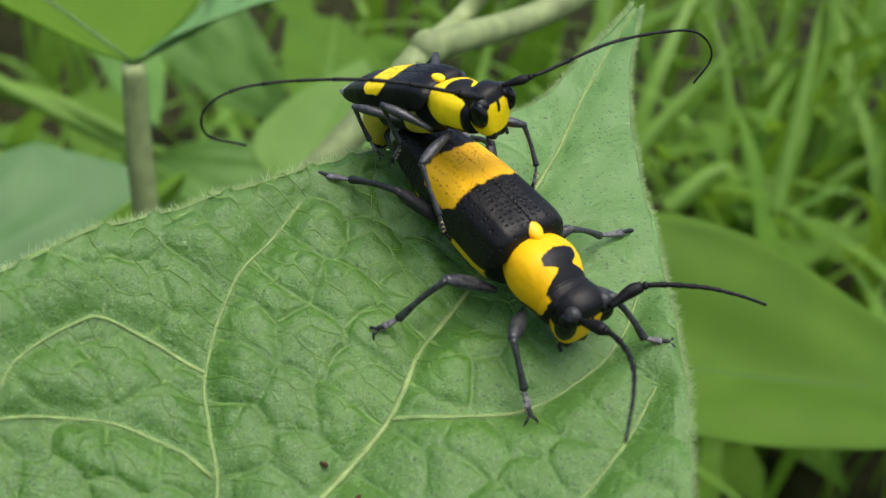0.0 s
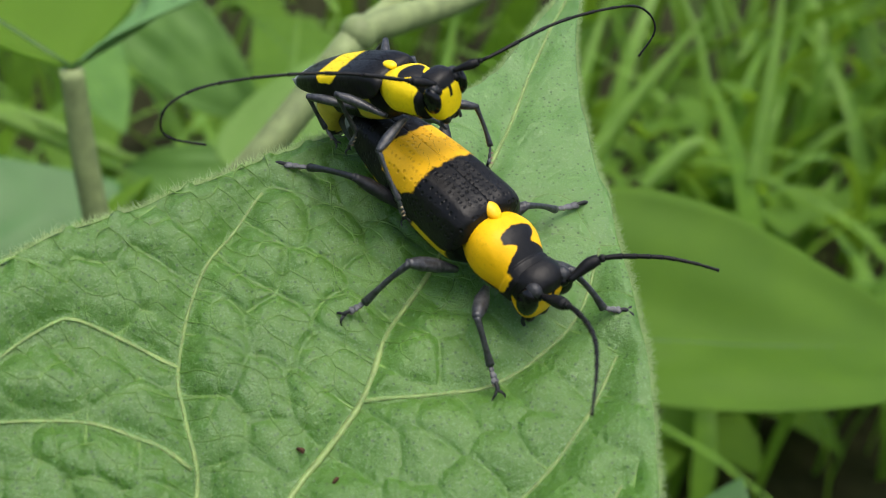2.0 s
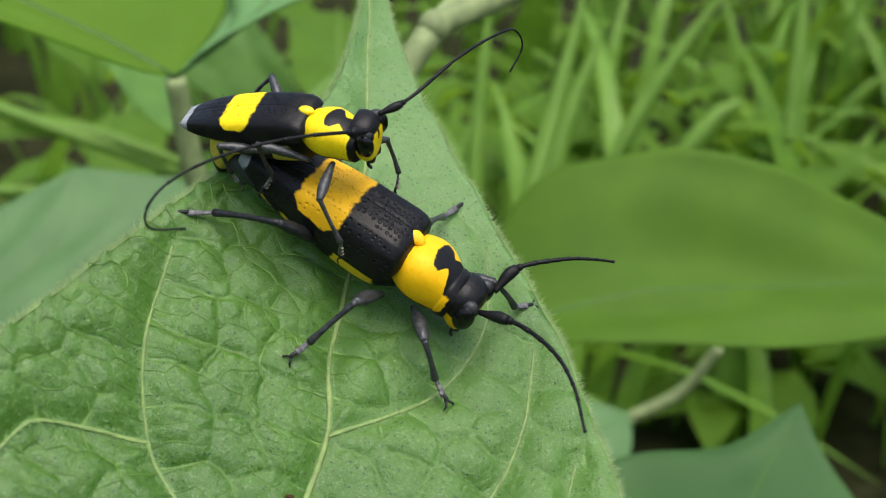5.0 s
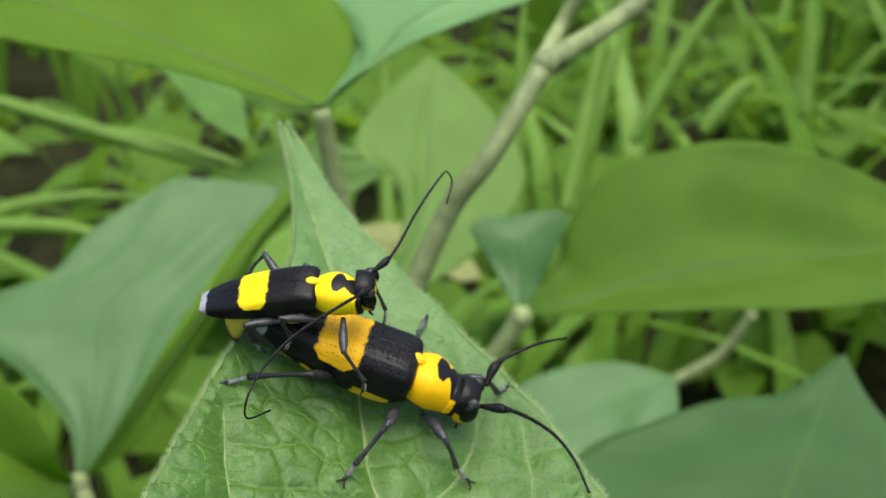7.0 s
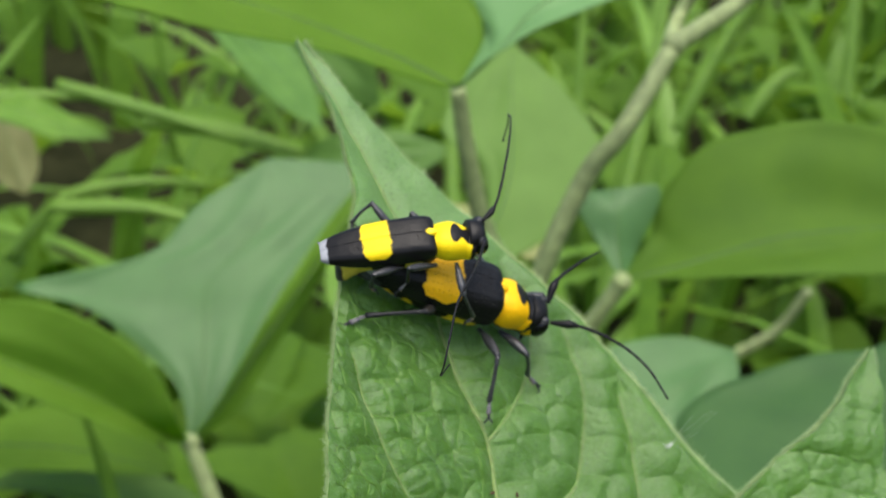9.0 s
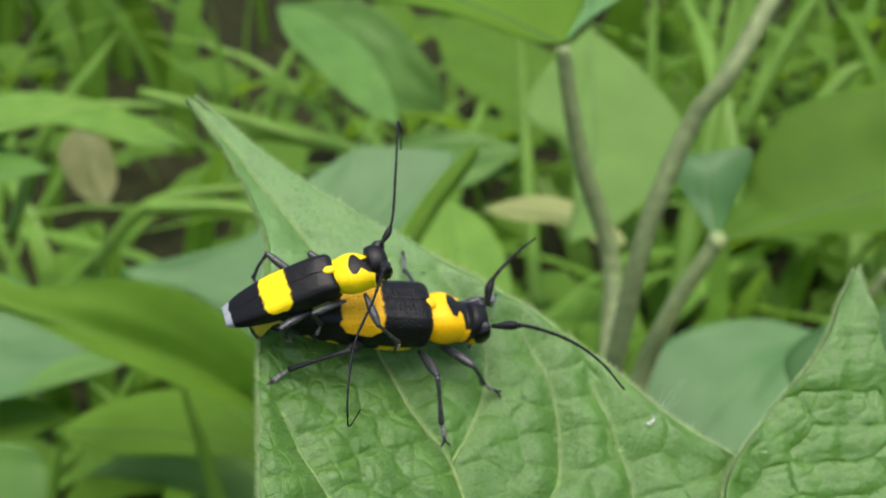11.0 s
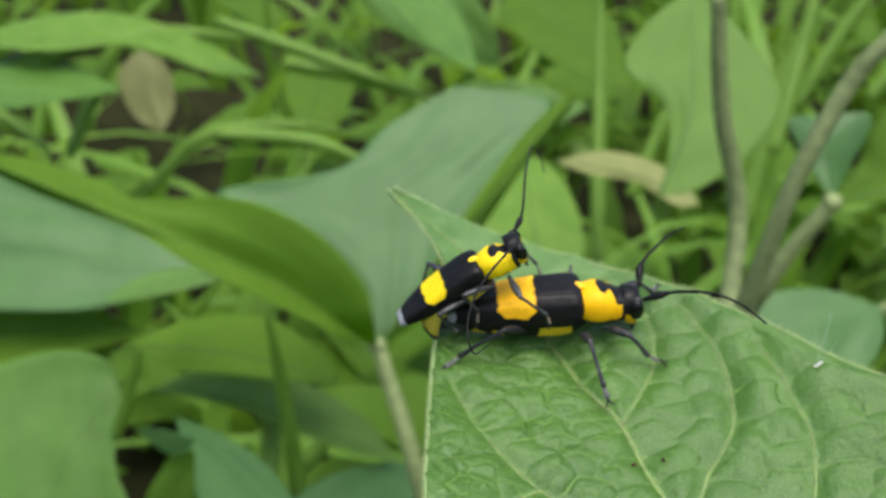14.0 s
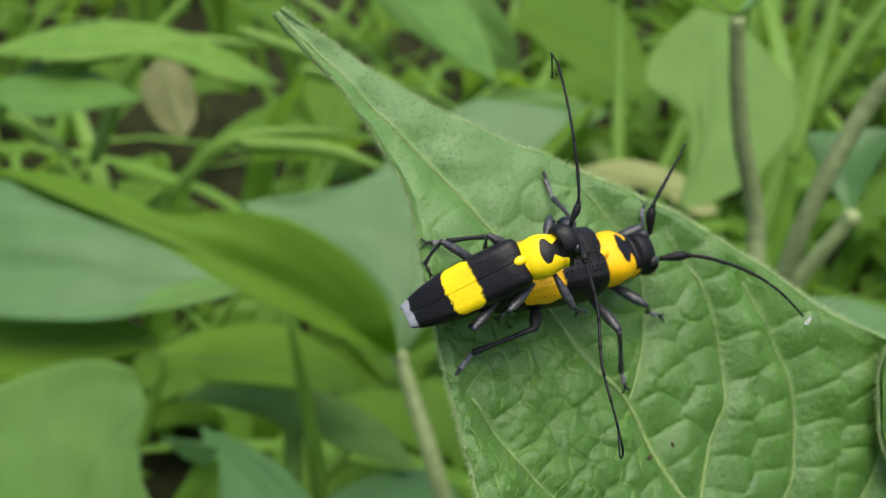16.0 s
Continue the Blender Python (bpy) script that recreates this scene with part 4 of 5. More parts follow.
# ---- the plants behind ----
def bent_leaf(base, tip, left, right, material, label, bow=0.04, fold=0.08, seed=0):
    """A leaf whose rim runs from base to tip through the given places on either side; bow arches it, fold lifts the halves."""
    b, t = np.array(base, float), np.array(tip, float)
    rows, cols = 44, 28
    L, R = spline([base, *left, tip], rows), spline([base, *right, tip], rows)
    C = b + (t - b) * np.linspace(0, 1, rows)[:, None]
    length = np.linalg.norm(t - b)
    nrm = np.cross(t - b, np.mean(L, 0) - np.mean(R, 0))
    nrm /= np.linalg.norm(nrm) + 1e-9
    if nrm[2] < 0:
        nrm = -nrm
    C = 0.6 * C + 0.4 * (L + R) / 2
    rings = []
    for i in range(rows):
        u = i / (rows - 1)
        arch = nrm * bow * length * np.sin(np.pi * u)
        ring = []
        for v in np.linspace(-1, 1, cols):
            off = (L[i] - C[i]) * -v if v < 0 else (R[i] - C[i]) * v
            w = noise.noise((u * 4 + seed, v * 2.4, seed * 1.7)) * 0.022 * length
            sag = -fold * np.linalg.norm(off) * (1 - abs(v)) * 1.2
            ring.append(C[i] + off + arch + nrm * (sag + w * min(1, 3 * u * (1 - u))))
        rings.append(ring)
    thing = empty("leaf")
    tagged(thing, label, "leaf", "leaves of the plants behind")
    line = [r[cols // 2] + nrm * 0.3 for r in rings[::4]] + [rings[-1][0]]
    bm = loft_rings(bmesh.new(), rings, closed=False)
    bmesh.ops.remove_doubles(bm, verts=bm.verts[:], dist=0.01)
    bmesh.ops.recalc_face_normals(bm, faces=bm.faces[:])
    blade = part("blade", bm, material, thing)
    mod = blade.modifiers.new("thickness", "SOLIDIFY")
    mod.thickness = 0.4 * MM
    part("midrib", tube(line, [0.5, 0.15], 6, 20), M_BGRIB, thing)
    return thing


def stalk(points, radii, label, name="stem", node=None):
    """A stem; with a node, its lower and upper stretch and the swelling between them are parts."""
    if node is None:
        thing = empty(name)
        mat = M_STALK if "pale" in label else M_STEM
        part("stalk", tube(points, radii, 14, 10 * len(points)), mat, thing)
        part("joint", ball(points[-1], radii[-1] * 1.25), mat, thing)
        return tagged(thing, label, "stem")
    thing = empty(name)
    part("lower_stem", tube(points[: node + 1], radii[: node + 1], 14, 10 * node), M_STEM, thing)
    part("upper_stem", tube(points[node:], radii[node:], 14, 10 * (len(points) - node)), M_STEM, thing)
    part("node", ball(points[node], radii[node] * 1.22), M_STEM, thing)
    return tagged(thing, label, "stem")


def ribbon(points, width, label):
    """One long grass blade along a line, folded at its middle rib and tapering to its end."""
    p = spline(points, 30)
    t = np.gradient(p, axis=0)
    side = np.cross(t, (0.0, -0.9, 0.42))
    side /= np.linalg.norm(side, axis=1)[:, None]
    nrm = np.cross(side, t)
    nrm /= np.linalg.norm(nrm, axis=1)[:, None]
    u = np.linspace(0, 1, 30)
    w = width / 2 * (1 - u**3) * (0.7 + 0.3 * np.minimum(1, u * 5)) + 0.1
    rings = [[a + s * ww, a + n * ww * 0.3, a - s * ww] for a, s, n, ww in zip(p, side, nrm, w)]
    bm = loft_rings(bmesh.new(), rings, closed=False)
    thing = empty("grass_blade")
    ob = part("blade", bm, M_GRASS_LIGHT, thing)
    mod = ob.modifiers.new("thickness", "SOLIDIFY")
    mod.thickness = 0.3 * MM
    part("midrib", tube([a + n * ww * 0.32 for a, n, ww in zip(p, nrm, w)][::3], [width * 0.05, width * 0.02], 6, 20), M_NET, thing)
    return tagged(thing, label, "grass", "long grass blades")


bent_leaf((-31, 381, -214), (-3, 465, -142), [(-38, 398, -198), (-67, 419, -181), (-94, 427, -174), (-49, 435, -167), (-30, 450, -154)], [(-18, 395, -201), (-5, 414, -186), (10, 432, -170), (25, 449, -156), (34, 460, -146)], M_BGLEAF_PALE, "large pale green lobed leaf, half folded", 0, 0, 0)
bent_leaf((-31, 381, -214), (-165, 368, -137), [(-32, 365, -194), (-35, 369, -184), (-49, 376, -170), (-68, 380, -160), (-87, 382, -157), (-112, 381, -158), (-125, 384, -153), (-150, 387, -146)], [(-40, 357, -197), (-63, 361, -188), (-92, 367, -176), (-114, 372, -165), (-148, 378, -153)], M_BGLEAF_LIGHT, "drooping olive-green lobe of a large leaf", 0, 0.05, 1)
bent_leaf((-31, 381, -214), (44, 459, -142), [(-19, 392, -200), (-7, 411, -186), (8, 429, -170), (23, 446, -156), (35, 456, -147)], [(-15, 397, -210), (-4, 414, -198), (14, 434, -178), (29, 449, -162), (41, 458, -150)], M_BGLEAF_LIGHT, "folded olive-green lobe of a large leaf", 0, 0, 2)
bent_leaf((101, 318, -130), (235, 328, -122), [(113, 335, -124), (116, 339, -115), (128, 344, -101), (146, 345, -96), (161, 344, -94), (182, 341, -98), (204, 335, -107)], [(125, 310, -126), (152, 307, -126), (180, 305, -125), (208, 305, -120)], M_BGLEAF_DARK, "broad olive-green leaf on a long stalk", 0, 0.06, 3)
bent_leaf((101, 318, -130), (101, 339, -111), [(95, 329, -121), (90, 334, -111)], [(108, 330, -125), (115, 336, -110)], M_BGLEAF_PALE, "small pale leaf at the stalk's end", 0, 0.1, 4)
bent_leaf((126, 210, -134), (168, 278, -123), [(102, 219, -132), (96, 240, -129), (105, 252, -127), (117, 258, -126), (134, 265, -125), (151, 268, -126)], [(162, 219, -137), (174, 240, -135), (172, 255, -131), (169, 268, -127)], M_BGLEAF_SHADED, "wide bluish green leaf low down, shaded by its colour", 0, 0.06, 5)
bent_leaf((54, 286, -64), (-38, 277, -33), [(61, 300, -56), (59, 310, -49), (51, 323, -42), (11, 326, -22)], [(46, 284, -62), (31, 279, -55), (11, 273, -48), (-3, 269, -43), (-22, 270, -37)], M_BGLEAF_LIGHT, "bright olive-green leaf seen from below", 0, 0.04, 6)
bent_leaf((54, 286, -64), (102, 299, -42), [(62, 303, -56), (57, 313, -49), (51, 323, -42), (72, 328, -32)], [(59, 287, -59), (67, 289, -55), (76, 291, -51), (88, 294, -48), (99, 297, -45)], M_BGLEAF_BRIGHT, "pale green leaf above the stem", 0, 0.08, 7)
bent_leaf((-88, 1060, -198), (49, 1017, -294), [(-71, 1041, -243), (-9, 1022, -284)], [(-11, 1057, -205), (42, 1033, -259)], M_BGLEAF, "long green leaf in the grass", 0.05, 0.1, 8)
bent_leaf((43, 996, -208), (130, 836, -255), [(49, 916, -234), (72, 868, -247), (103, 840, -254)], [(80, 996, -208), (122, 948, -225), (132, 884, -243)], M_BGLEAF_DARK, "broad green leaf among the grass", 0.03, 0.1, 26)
bent_leaf((71, 413, -167), (92, 488, -106), [(76, 428, -157), (76, 446, -143), (62, 458, -133), (72, 474, -119)], [(86, 416, -166), (106, 427, -157), (122, 447, -142), (112, 468, -124)], M_BGLEAF_LIME, "yellow-green leaf behind the stems", 0.03, 0.1, 10)
bent_leaf((-228, 887, -246), (-209, 854, -301), [(-243, 878, -266), (-230, 865, -292)], [(-207, 881, -257), (-200, 869, -284)], M_DRY, "dry brown leaf in the grass", 0.05, 0.1, 11)
bent_leaf((49, 565, -211), (117, 536, -221), [(74, 572, -209), (99, 564, -212), (111, 551, -216)], [(67, 555, -215), (89, 547, -217), (106, 534, -222)], M_STRAW, "pale straw-coloured leaf in the grass", 0.03, 0.1, 12)
bent_leaf((-268, 517, -234), (-118, 504, -244), [(-244, 541, -215), (-196, 541, -215), (-147, 523, -229)], [(-231, 488, -254), (-182, 484, -258), (-145, 490, -254)], M_BGLEAF_PALE, "bluish green leaf behind the drooping lobe", 0.03, 0.1, 13)
bent_leaf((-271, 491, -279), (-144, 500, -275), [(-234, 516, -268), (-190, 515, -268), (-165, 509, -271)], [(-223, 479, -284), (-183, 485, -282), (-161, 492, -279)], M_BGLEAF_LIGHT, "olive-green leaf low behind", 0.03, 0.1, 14)
bent_leaf((-143, 462, -260), (-49, 437, -264), [(-124, 474, -257), (-102, 479, -255), (-82, 475, -256), (-64, 461, -259), (-53, 448, -262)], [(-121, 447, -263), (-101, 442, -264), (-85, 439, -264), (-68, 437, -264), (-56, 436, -264)], M_BGLEAF_LIGHT, "pointed green leaf low among the grass", 0.03, 0.1, 15)
bent_leaf((-136, 470, -288), (-25, 432, -298), [(-118, 478, -284), (-91, 476, -285), (-62, 469, -287), (-39, 453, -293)], [(-117, 465, -289), (-93, 456, -292), (-70, 446, -295), (-45, 435, -298)], M_BGLEAF_LIME, "yellow-green pointed leaf low down", 0.03, 0.1, 16)
bent_leaf((-173, 406, -336), (-146, 457, -280), [(-227, 430, -311), (-222, 455, -282), (-182, 467, -268), (-154, 465, -269)], [(-138, 418, -323), (-145, 434, -305), (-146, 444, -294), (-145, 451, -286)], M_BGLEAF, "broad bluish green leaf near the ground", 0.03, 0.1, 17)
bent_leaf((-53, 371, -293), (-119, 438, -281), [(-74, 406, -288), (-95, 424, -284)], [(-87, 370, -294), (-103, 394, -291), (-112, 419, -286)], M_BGLEAF_PALE, "dull green leaf near the ground", 0.03, 0.1, 18)
bent_leaf((-117, 398, -315), (-102, 392, -266), [(-124, 396, -295), (-116, 395, -278), (-111, 394, -270)], [(-105, 396, -308), (-104, 395, -288), (-103, 394, -276)], M_GRASS_LIGHT, "small pale cupped leaf tip low down", 0.03, 0.1, 22)
bent_leaf((-311, 748, -206), (-112, 706, -212), [(-266, 778, -200), (-207, 776, -200), (-154, 744, -206)], [(-252, 728, -209), (-204, 732, -208), (-148, 706, -212)], M_GRASS_LIGHT, "pale green drooping leaf in the grass", 0.03, 0.1, 23)
bent_leaf((-59, 754, -143), (12, 616, -181), [(-50, 712, -157), (-26, 664, -170), (-7, 631, -177)], [(-39, 748, -146), (-9, 706, -160), (7, 658, -173)], M_BGLEAF, "broad green leaf among the grass", 0.03, 0.1, 24)
bent_leaf((-300, 720, -223), (-199, 712, -224), [(-276, 756, -217), (-237, 744, -219)], [(-260, 680, -228), (-227, 692, -226)], M_BGLEAF, "dull green leaf in the grass", 0.03, 0.1, 25)
bent_leaf((37, 496, -238), (33, 584, -211), [(14, 516, -233), (14, 552, -222), (21, 572, -215)], [(58, 504, -236), (58, 540, -226), (49, 568, -217)], M_GRASS_LIGHT, "yellow-green leaf among the grass", 0.03, 0.1, 19)
bent_leaf((126, 445, -280), (197, 498, -255), [(107, 460, -271), (113, 480, -260), (133, 496, -252), (169, 503, -250)], [(154, 445, -283), (179, 464, -275), (194, 482, -265)], M_BGLEAF_PALE, "pale green leaf low behind the beetles' leaf", 0.03, 0.1, 20)
bent_leaf((90, 732, -235), (-10, 744, -243), [(47, 744, -225), (11, 743, -229)], [(54, 723, -255), (19, 723, -256)], M_BGLEAF, "green leaf among the grass", 0.03, 0.1, 21)
bent_leaf((-123, 391, -256), (-101, 391, -261), [(-116, 391, -256), (-107, 391, -258)], [(-119, 391, -261), (-112, 391, -267), (-106, 391, -267)], M_BGLEAF_PALE, "pale curled tip of a leaf low down", 0.02, 0.1, 27)
bent_leaf((-38, 388, -313), (-25, 439, -303), [(-67, 412, -309), (-58, 426, -306), (-41, 435, -304)], [(-2, 401, -311), (-9, 425, -306), (-16, 433, -304)], M_BGLEAF_PALE, "dull bluish green leaf near the ground", 0.03, 0.06, 28)
bent_leaf((-88, 449, -215), (-142, 429, -223), [(-97, 449, -215), (-115, 447, -217), (-132, 440, -219)], [(-94, 443, -218), (-107, 436, -220), (-126, 431, -222)], M_BGLEAF, "small dark green leaf behind the drooping lobe", 0.03, 0.06, 29)
stalk([(54, 286, -64), (56, 287, -79), (59, 288, -95), (66, 287, -124), (59, 264, -160)], [1.79, 2.06, 2.34, 2.5, 2.5], "grey-green leaf stalk rising from a fork", "leaf_stalk", None)
stalk([(35, 305, -640), (48, 290, -320), (58, 262, -165), (63, 252, -118), (68, 250, -94), (77, 251, -73), (84, 250, -63), (95, 257, -48), (115, 272, -41), (136, 269, -18)], [3.16, 3.16, 2.89, 2.61, 2.4, 2.2, 2.1, 1.99, 1.86, 1.79], "grey-green plant stem, forked", "plant_stem", 7)
stalk([(50, 289, -310), (78, 327, -195), (88, 322, -156), (101, 318, -130)], [3.58, 3.3, 2.89, 2.34], "pale green leaf stalk", "leaf_stalk", None)
stalk([(25, 440, -640), (-3, 368, -369), (-9, 370, -298), (-18, 368, -253), (-31, 381, -214)], [4.4, 4.12, 3.85, 3.58, 2.75], "pale yellow-green leaf stalk", "leaf_stalk", None)
stalk([(94, 257, -49), (100, 274, -47), (105, 274, -38)], [1.79, 1.51, 1.38], "pale green side shoot", "side_shoot", None)
stalk([(181, 536, -292), (223, 529, -266), (238, 524, -241)], [3.03, 2.75, 2.2], "green leaf stalk in the grass", "leaf_stalk", None)
ribbon([(-310, 729, -245), (-243, 745, -208), (-180, 757, -199), (-121, 769, -206)], 12.3, "long arching green grass blade")
ribbon([(-207, 785, -319), (-168, 801, -284), (-113, 811, -278), (-58, 821, -288)], 10.4, "long arching green grass blade")
ribbon([(-253, 769, -288), (-225, 798, -225), (-191, 816, -186), (-172, 825, -165)], 10.7, "long arching green grass blade")
ribbon([(-350, 815, -256), (-298, 792, -272), (-262, 769, -288)], 11.7, "long arching green grass blade")
ribbon([(77, 578, -273), (79, 627, -201), (81, 674, -131)], 8.0, "long arching green grass blade")
ribbon([(166, 641, -302), (192, 681, -214), (221, 713, -144)], 14.0, "long arching green grass blade")
ribbon([(125, 759, -308), (144, 778, -266), (166, 800, -217)], 10.0, "long arching green grass blade")
ribbon([(161, 575, -208), (175, 599, -166), (193, 631, -108)], 9.2, "long arching green grass blade")
ribbon([(142, 597, -229), (145, 622, -172), (152, 649, -110)], 7.3, "long arching green grass blade")
ribbon([(-139, 704, -177), (-66, 689, -198), (17, 677, -226)], 8.6, "long arching green grass blade")
ribbon([(-122, 597, -210), (-74, 593, -212), (-37, 584, -223)], 8.1, "long arching green grass blade")
ribbon([(279, 918, -293), (316, 938, -233), (370, 961, -161)], 13.9, "long arching green grass blade")
ribbon([(316, 864, -268), (341, 872, -241), (358, 874, -232)], 15.3, "long arching green grass blade")
ribbon([(368, 809, -242), (375, 835, -175), (379, 861, -111)], 10.7, "long arching green grass blade")
ribbon([(-108, 779, -224), (-60, 772, -229), (3, 765, -247)], 12.8, "long arching green grass blade")
ribbon([(-82, 449, -325), (-84, 480, -291), (-90, 506, -267)], 8.9, "long arching green grass blade")
ribbon([(-76, 485, -345), (-62, 492, -330), (-54, 501, -310)], 7.2, "long arching green grass blade")
ribbon([(-202, 546, -344), (-172, 551, -333), (-160, 555, -324)], 7.8, "long arching green grass blade")
ribbon([(-65, 425, -336), (-68, 423, -288), (-72, 422, -250), (-77, 420, -213)], 7.0, "long arching green grass blade")
ribbon([(-145, 438, -292), (-138, 437, -270), (-129, 436, -243)], 5.0, "long arching green grass blade")
ribbon([(-134, 500, -281), (-119, 500, -262), (-107, 500, -244)], 6.0, "long arching green grass blade")
ribbon([(-119, 495, -278), (-129, 498, -265), (-139, 500, -253)], 5.5, "long arching green grass blade")


# ---- ground and grass ----
GROUND_Z = -640.0
bm = bmesh.new()
rows_ = []
for r in (200, 400, 800, 1600, 4000, 12000, 50000, 200000, 1000000):
    rows_.append([bm.verts.new((r * np.cos(a), 700 + r * np.sin(a), GROUND_Z + (noise.noise((r * 0.003 * np.cos(a), r * 0.003 * np.sin(a), 0)) * 30 if r < 4000 else 0))) for a in np.linspace(0, 2 * np.pi, 40, endpoint=False)])
mid_ = bm.verts.new((0, 700, GROUND_Z))
for i in range(40):
    bm.faces.new((mid_, rows_[0][i], rows_[0][(i + 1) % 40]))
for a, b in zip(rows_, rows_[1:]):
    for i in range(40):
        bm.faces.new((a[i], b[i], b[(i + 1) % 40], a[(i + 1) % 40]))
ground = part("ground", bm, M_SOIL)
tagged(ground, "dark soil under the grass", "ground", kind="structure")


def blade_strip(bm, base, lean, height, width, bend, twist, n=9):
    """One grass blade: a tapering folded strip that arches over."""
    d = np.array([np.cos(lean), np.sin(lean), 0.0])
    side = np.array([-np.sin(lean + twist), np.cos(lean + twist), 0.0])
    prev = None
    for u in np.linspace(0, 1, n):
        p = np.array(base) + d * height * bend * u**2 + np.array([0, 0, height * (u - 0.42 * bend * u**3)])
        w = width * (1 - u**2.2) * (0.55 + 0.45 * min(1, u * 4)) / 2 + 0.05
        cur = [bm.verts.new(tuple(p + side * w)), bm.verts.new(tuple(p - np.array([0, 0, w * 0.4]))), bm.verts.new(tuple(p - side * w))]
        if prev:
            bm.faces.new((prev[0], prev[1], cur[1], cur[0]))
            bm.faces.new((prev[1], prev[2], cur[2], cur[1]))
        prev = cur


def weed(bm, c, size, rng):
    """A low sprig: a few pointed leaves about one place."""
    for k in range(rng.integers(3, 6)):
        a = rng.uniform(0, 2 * np.pi)
        d = np.array([np.cos(a), np.sin(a), rng.uniform(-0.2, 0.5)])
        s = np.cross(d, (0, 0, 1))
        s /= np.linalg.norm(s)
        ln, wd = size * rng.uniform(0.7, 1.2), size * rng.uniform(0.22, 0.4)
        up = np.cross(s, d)
        rim = [(0, 0), (0.25, 0.8), (0.5, 1.0), (0.75, 0.65), (1, 0)]
        mid = [bm.verts.new(tuple(c + d * ln * u + up * ln * 0.15 * np.sin(np.pi * u))) for u, _ in rim]
        for sg in (-1, 1):
            ed = [mid[0]] + [bm.verts.new(tuple(c + d * ln * u + s * sg * wd * w + up * ln * (0.15 * np.sin(np.pi * u) + 0.08 * w))) for u, w in rim[1:4]] + [mid[4]]
            for i in range(4):
                f = [mid[i], mid[i + 1], ed[i + 1], ed[i]]
                f = [v for j, v in enumerate(f) if v not in f[:j]]
                bm.faces.new(f if sg > 0 else f[::-1])


def bare(x, y):
    """Patches of shaded soil where little grows, and one where the grass is thin."""
    return 330 < x < 640 and y < 1000 or -500 < x < -40 and 1300 < y < 3200 and int(y) % 2 > 0


rng = np.random.default_rng(11)
scrap = bmesh.new()
for name_, count, y0, y1, h0, h1, w0, w1, mat in (("grass", 170, 650, 2000, 180, 420, 20, 42, M_GRASS), ("light_grass", 110, 800, 2000, 260, 500, 18, 38, M_GRASS_LIGHT), ("far_grass", 300, 2000, 4400, 350, 800, 30, 62, M_GRASS)):
    bm = bmesh.new()
    for _ in range(count):
        y = y0 + (y1 - y0) * rng.random()
        x = rng.uniform(-1, 1) * (200 + 0.6 * y)
        blade_strip(scrap if bare(x, y) else bm, (x, y, GROUND_Z), rng.uniform(0, 2 * np.pi), rng.uniform(h0, h1), rng.uniform(w0, w1), rng.uniform(0.15, 1.2), rng.normal(0, 0.5))
    tagged(part(name_, bm, mat), "dense green grass with arching blades", "grass", kind="stuff")
# a lusher stand beside the thin spot
lush = np.random.default_rng(21)
bm = bmesh.new()
for _ in range(75):
    y = lush.uniform(1100, 2800)
    x = y * lush.uniform(0.37, 0.66)
    blade_strip(bm, (x, y, GROUND_Z), lush.uniform(0, 2 * np.pi), lush.uniform(260, 520), lush.uniform(18, 40), lush.uniform(0.15, 1.1), lush.normal(0, 0.5))
tagged(part("lush_grass", bm, M_GRASS), "lush green grass with arching blades", "grass", kind="stuff")
# the meadow goes on to the sides and behind
wide = np.random.default_rng(12)
bm = bmesh.new()
for _ in range(8000):
    a, r = wide.uniform(0, 2 * np.pi), wide.uniform(0.75, 6.0) ** 1.0 * 1000
    x, y = r * np.sin(a), 300 + r * np.cos(a)
    if 600 < y < 4400 and abs(x) < 220 + 0.6 * y or r < 900 and y > 300:
        continue
    blade_strip(bm, (x, y, GROUND_Z), wide.uniform(0, 2 * np.pi), wide.uniform(200, 480), wide.uniform(14, 30), wide.uniform(0.2, 1.2), wide.normal(0, 0.5), 7)
tagged(part("meadow", bm, M_GRASS), "green meadow grass all round", "grass", kind="stuff")
bm = bmesh.new()
for _ in range(150):
    y = rng.uniform(650, 2200)
    x = rng.uniform(-1, 1) * (180 + 0.55 * y)
    weed(scrap if bare(x, y) else bm, np.array([x, y, GROUND_Z + rng.uniform(20, 220)]), rng.uniform(60, 130), rng)
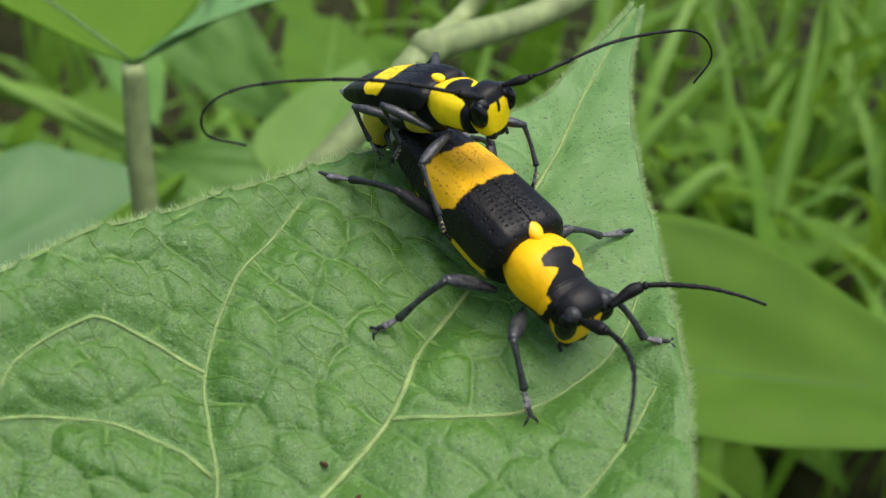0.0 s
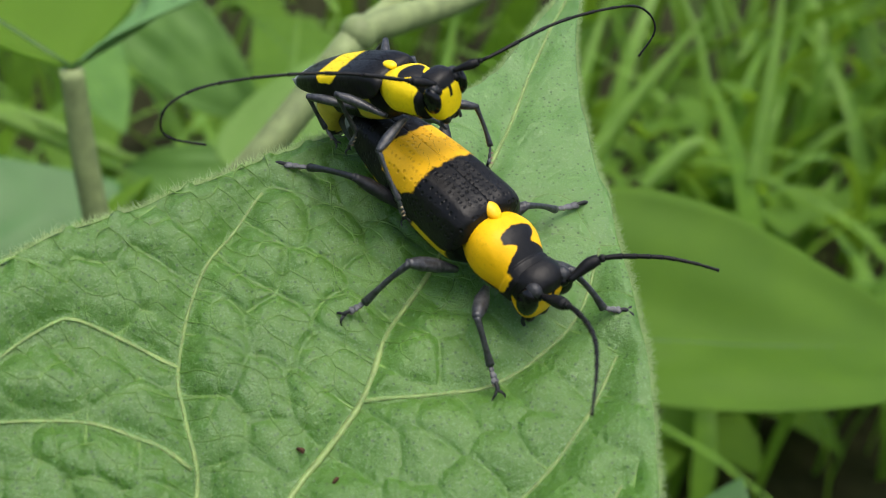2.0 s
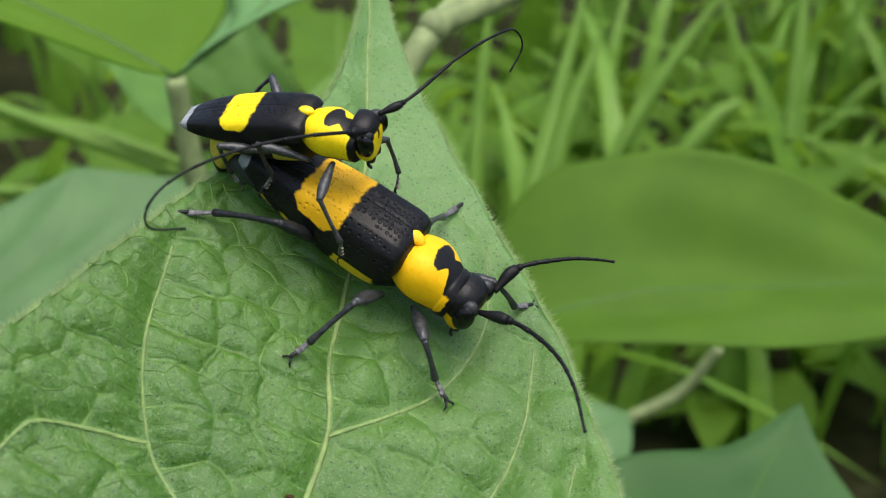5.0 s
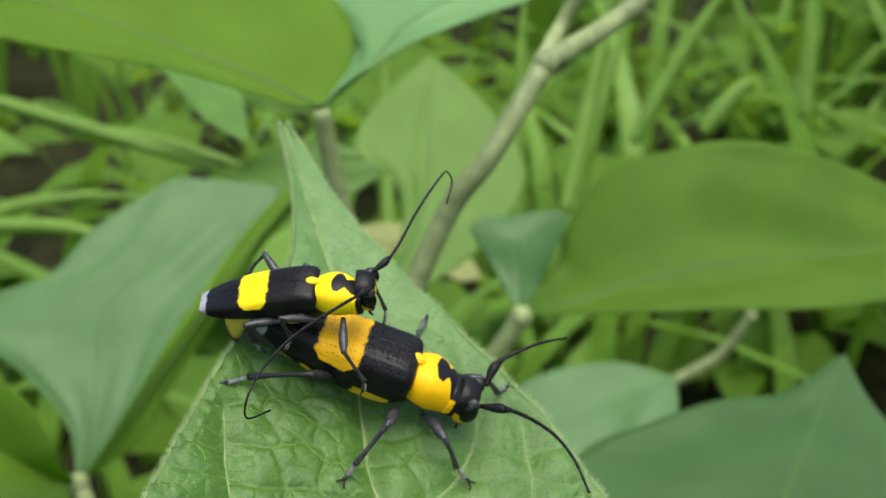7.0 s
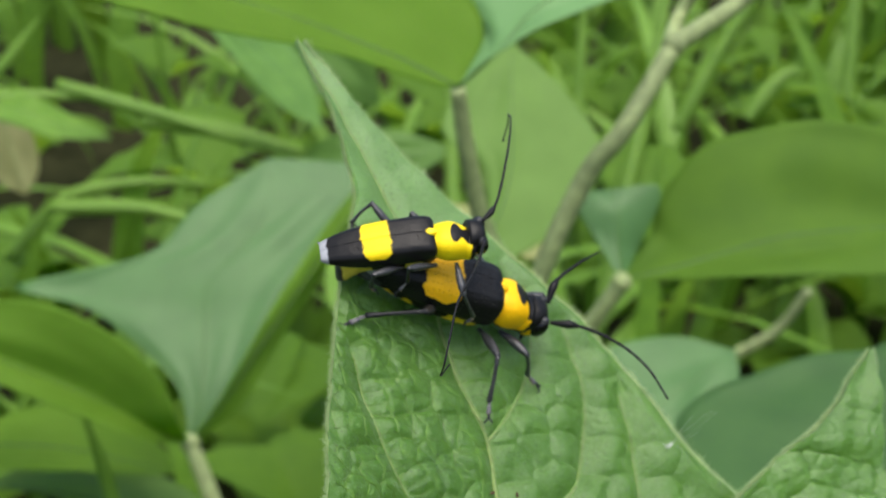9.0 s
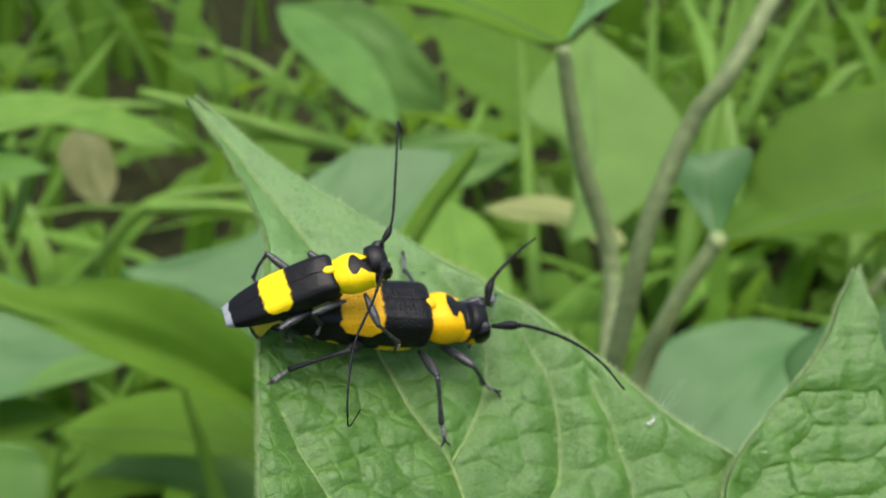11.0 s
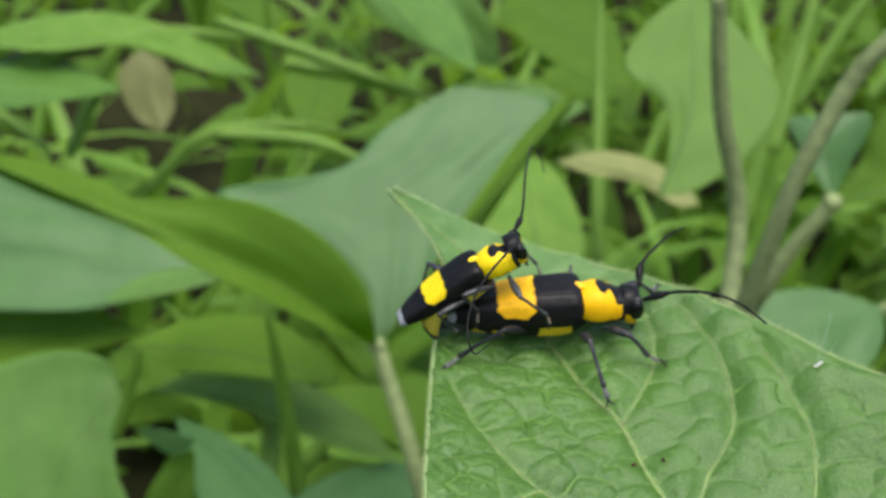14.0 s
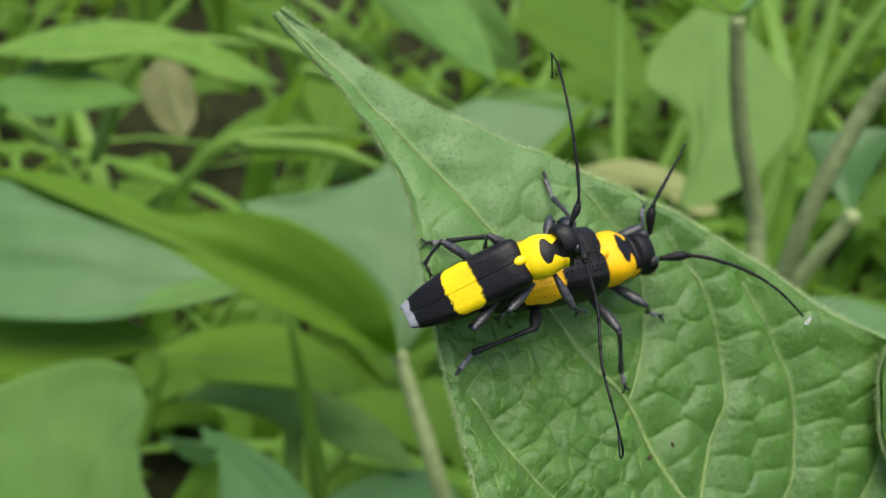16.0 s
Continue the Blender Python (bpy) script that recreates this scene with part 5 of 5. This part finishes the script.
tagged(part("weeds", bm, M_BGLEAF_DARK), "low leafy weeds among the grass", "weeds", kind="stuff")


# ---- what moves ----
def swing(p0, a0, p1, a1):
    """The move that takes the joint from p0 to p1 and turns its end a0 towards a1."""
    p0, a0, p1, a1 = (Vector(v) * MM for v in (p0, a0, p1, a1))
    q = (a0 - p0).rotation_difference(a1 - p1)
    return Matrix.Translation(p1) @ q.to_matrix().to_4x4() @ Matrix.Translation(-p0)


def motions():
    still = Matrix()
    walk(LEAF, LEAF_ROWS)
    walk(LEAF_2, LEAF_ROWS)
    walk(SILK, LEAF_ROWS)
    for crumb in CRUMBS:
        walk(crumb, LEAF_ROWS)
    walk(FEMALE, [(t, m @ FEMALE_SEAT) for t, m in LEAF_ROWS])
    walk(MALE, [(t, m @ MALE_SEAT) for t, m in LEAF_ROWS])
    # the larger beetle's middle leg steps forward
    c, k0, k1, f0, f1 = placed(FEMALE_SEAT, (0.2, -2.0, 1.7), (-0.6, -5.6, 4.5), (0.4, -6.0, 4.2), (-2.3, -9.2, 0.2), (1.7, -11.0, 0.0))
    thigh, shin = swing(c, k0, c, k1), swing(k0, f0, k1, f1)
    walk(MID_THIGH, [(0, still), (8.1, still), (8.5, thigh), (16, thigh)])
    walk(MID_SHIN, [(0, still), (8.1, still), (8.5, shin), (16, shin)])
    # its near feeler shifts
    b = FEMALE_SOCKETS[1]
    ec, ea, eb = placed(FEMALE_SEAT, (16.0, -9.3, 8.2), (15.7, -7.7, 10.5), (14.4, -9.4, 10.4))
    first, then = swing(b, ec, b, ea), swing(b, ec, b, eb)
    walk(F_ANT_R, [(0, first), (4.2, first), (6.3, then), (8.7, then), (10.8, still), (16, still)])
    # the smaller beetle's near feeler swings outward at the end
    b = MALE_SOCKETS[1]
    e0, e1 = placed(MALE_SEAT, (-10.0, -13.2, 12.1), (-8.7, -13.5, 13.0))
    walk(M_ANT_R, [(0, still), (14.6, still), (15.6, swing(b, e0, b, e1)), (16, swing(b, e0, b, e1))])


motions()
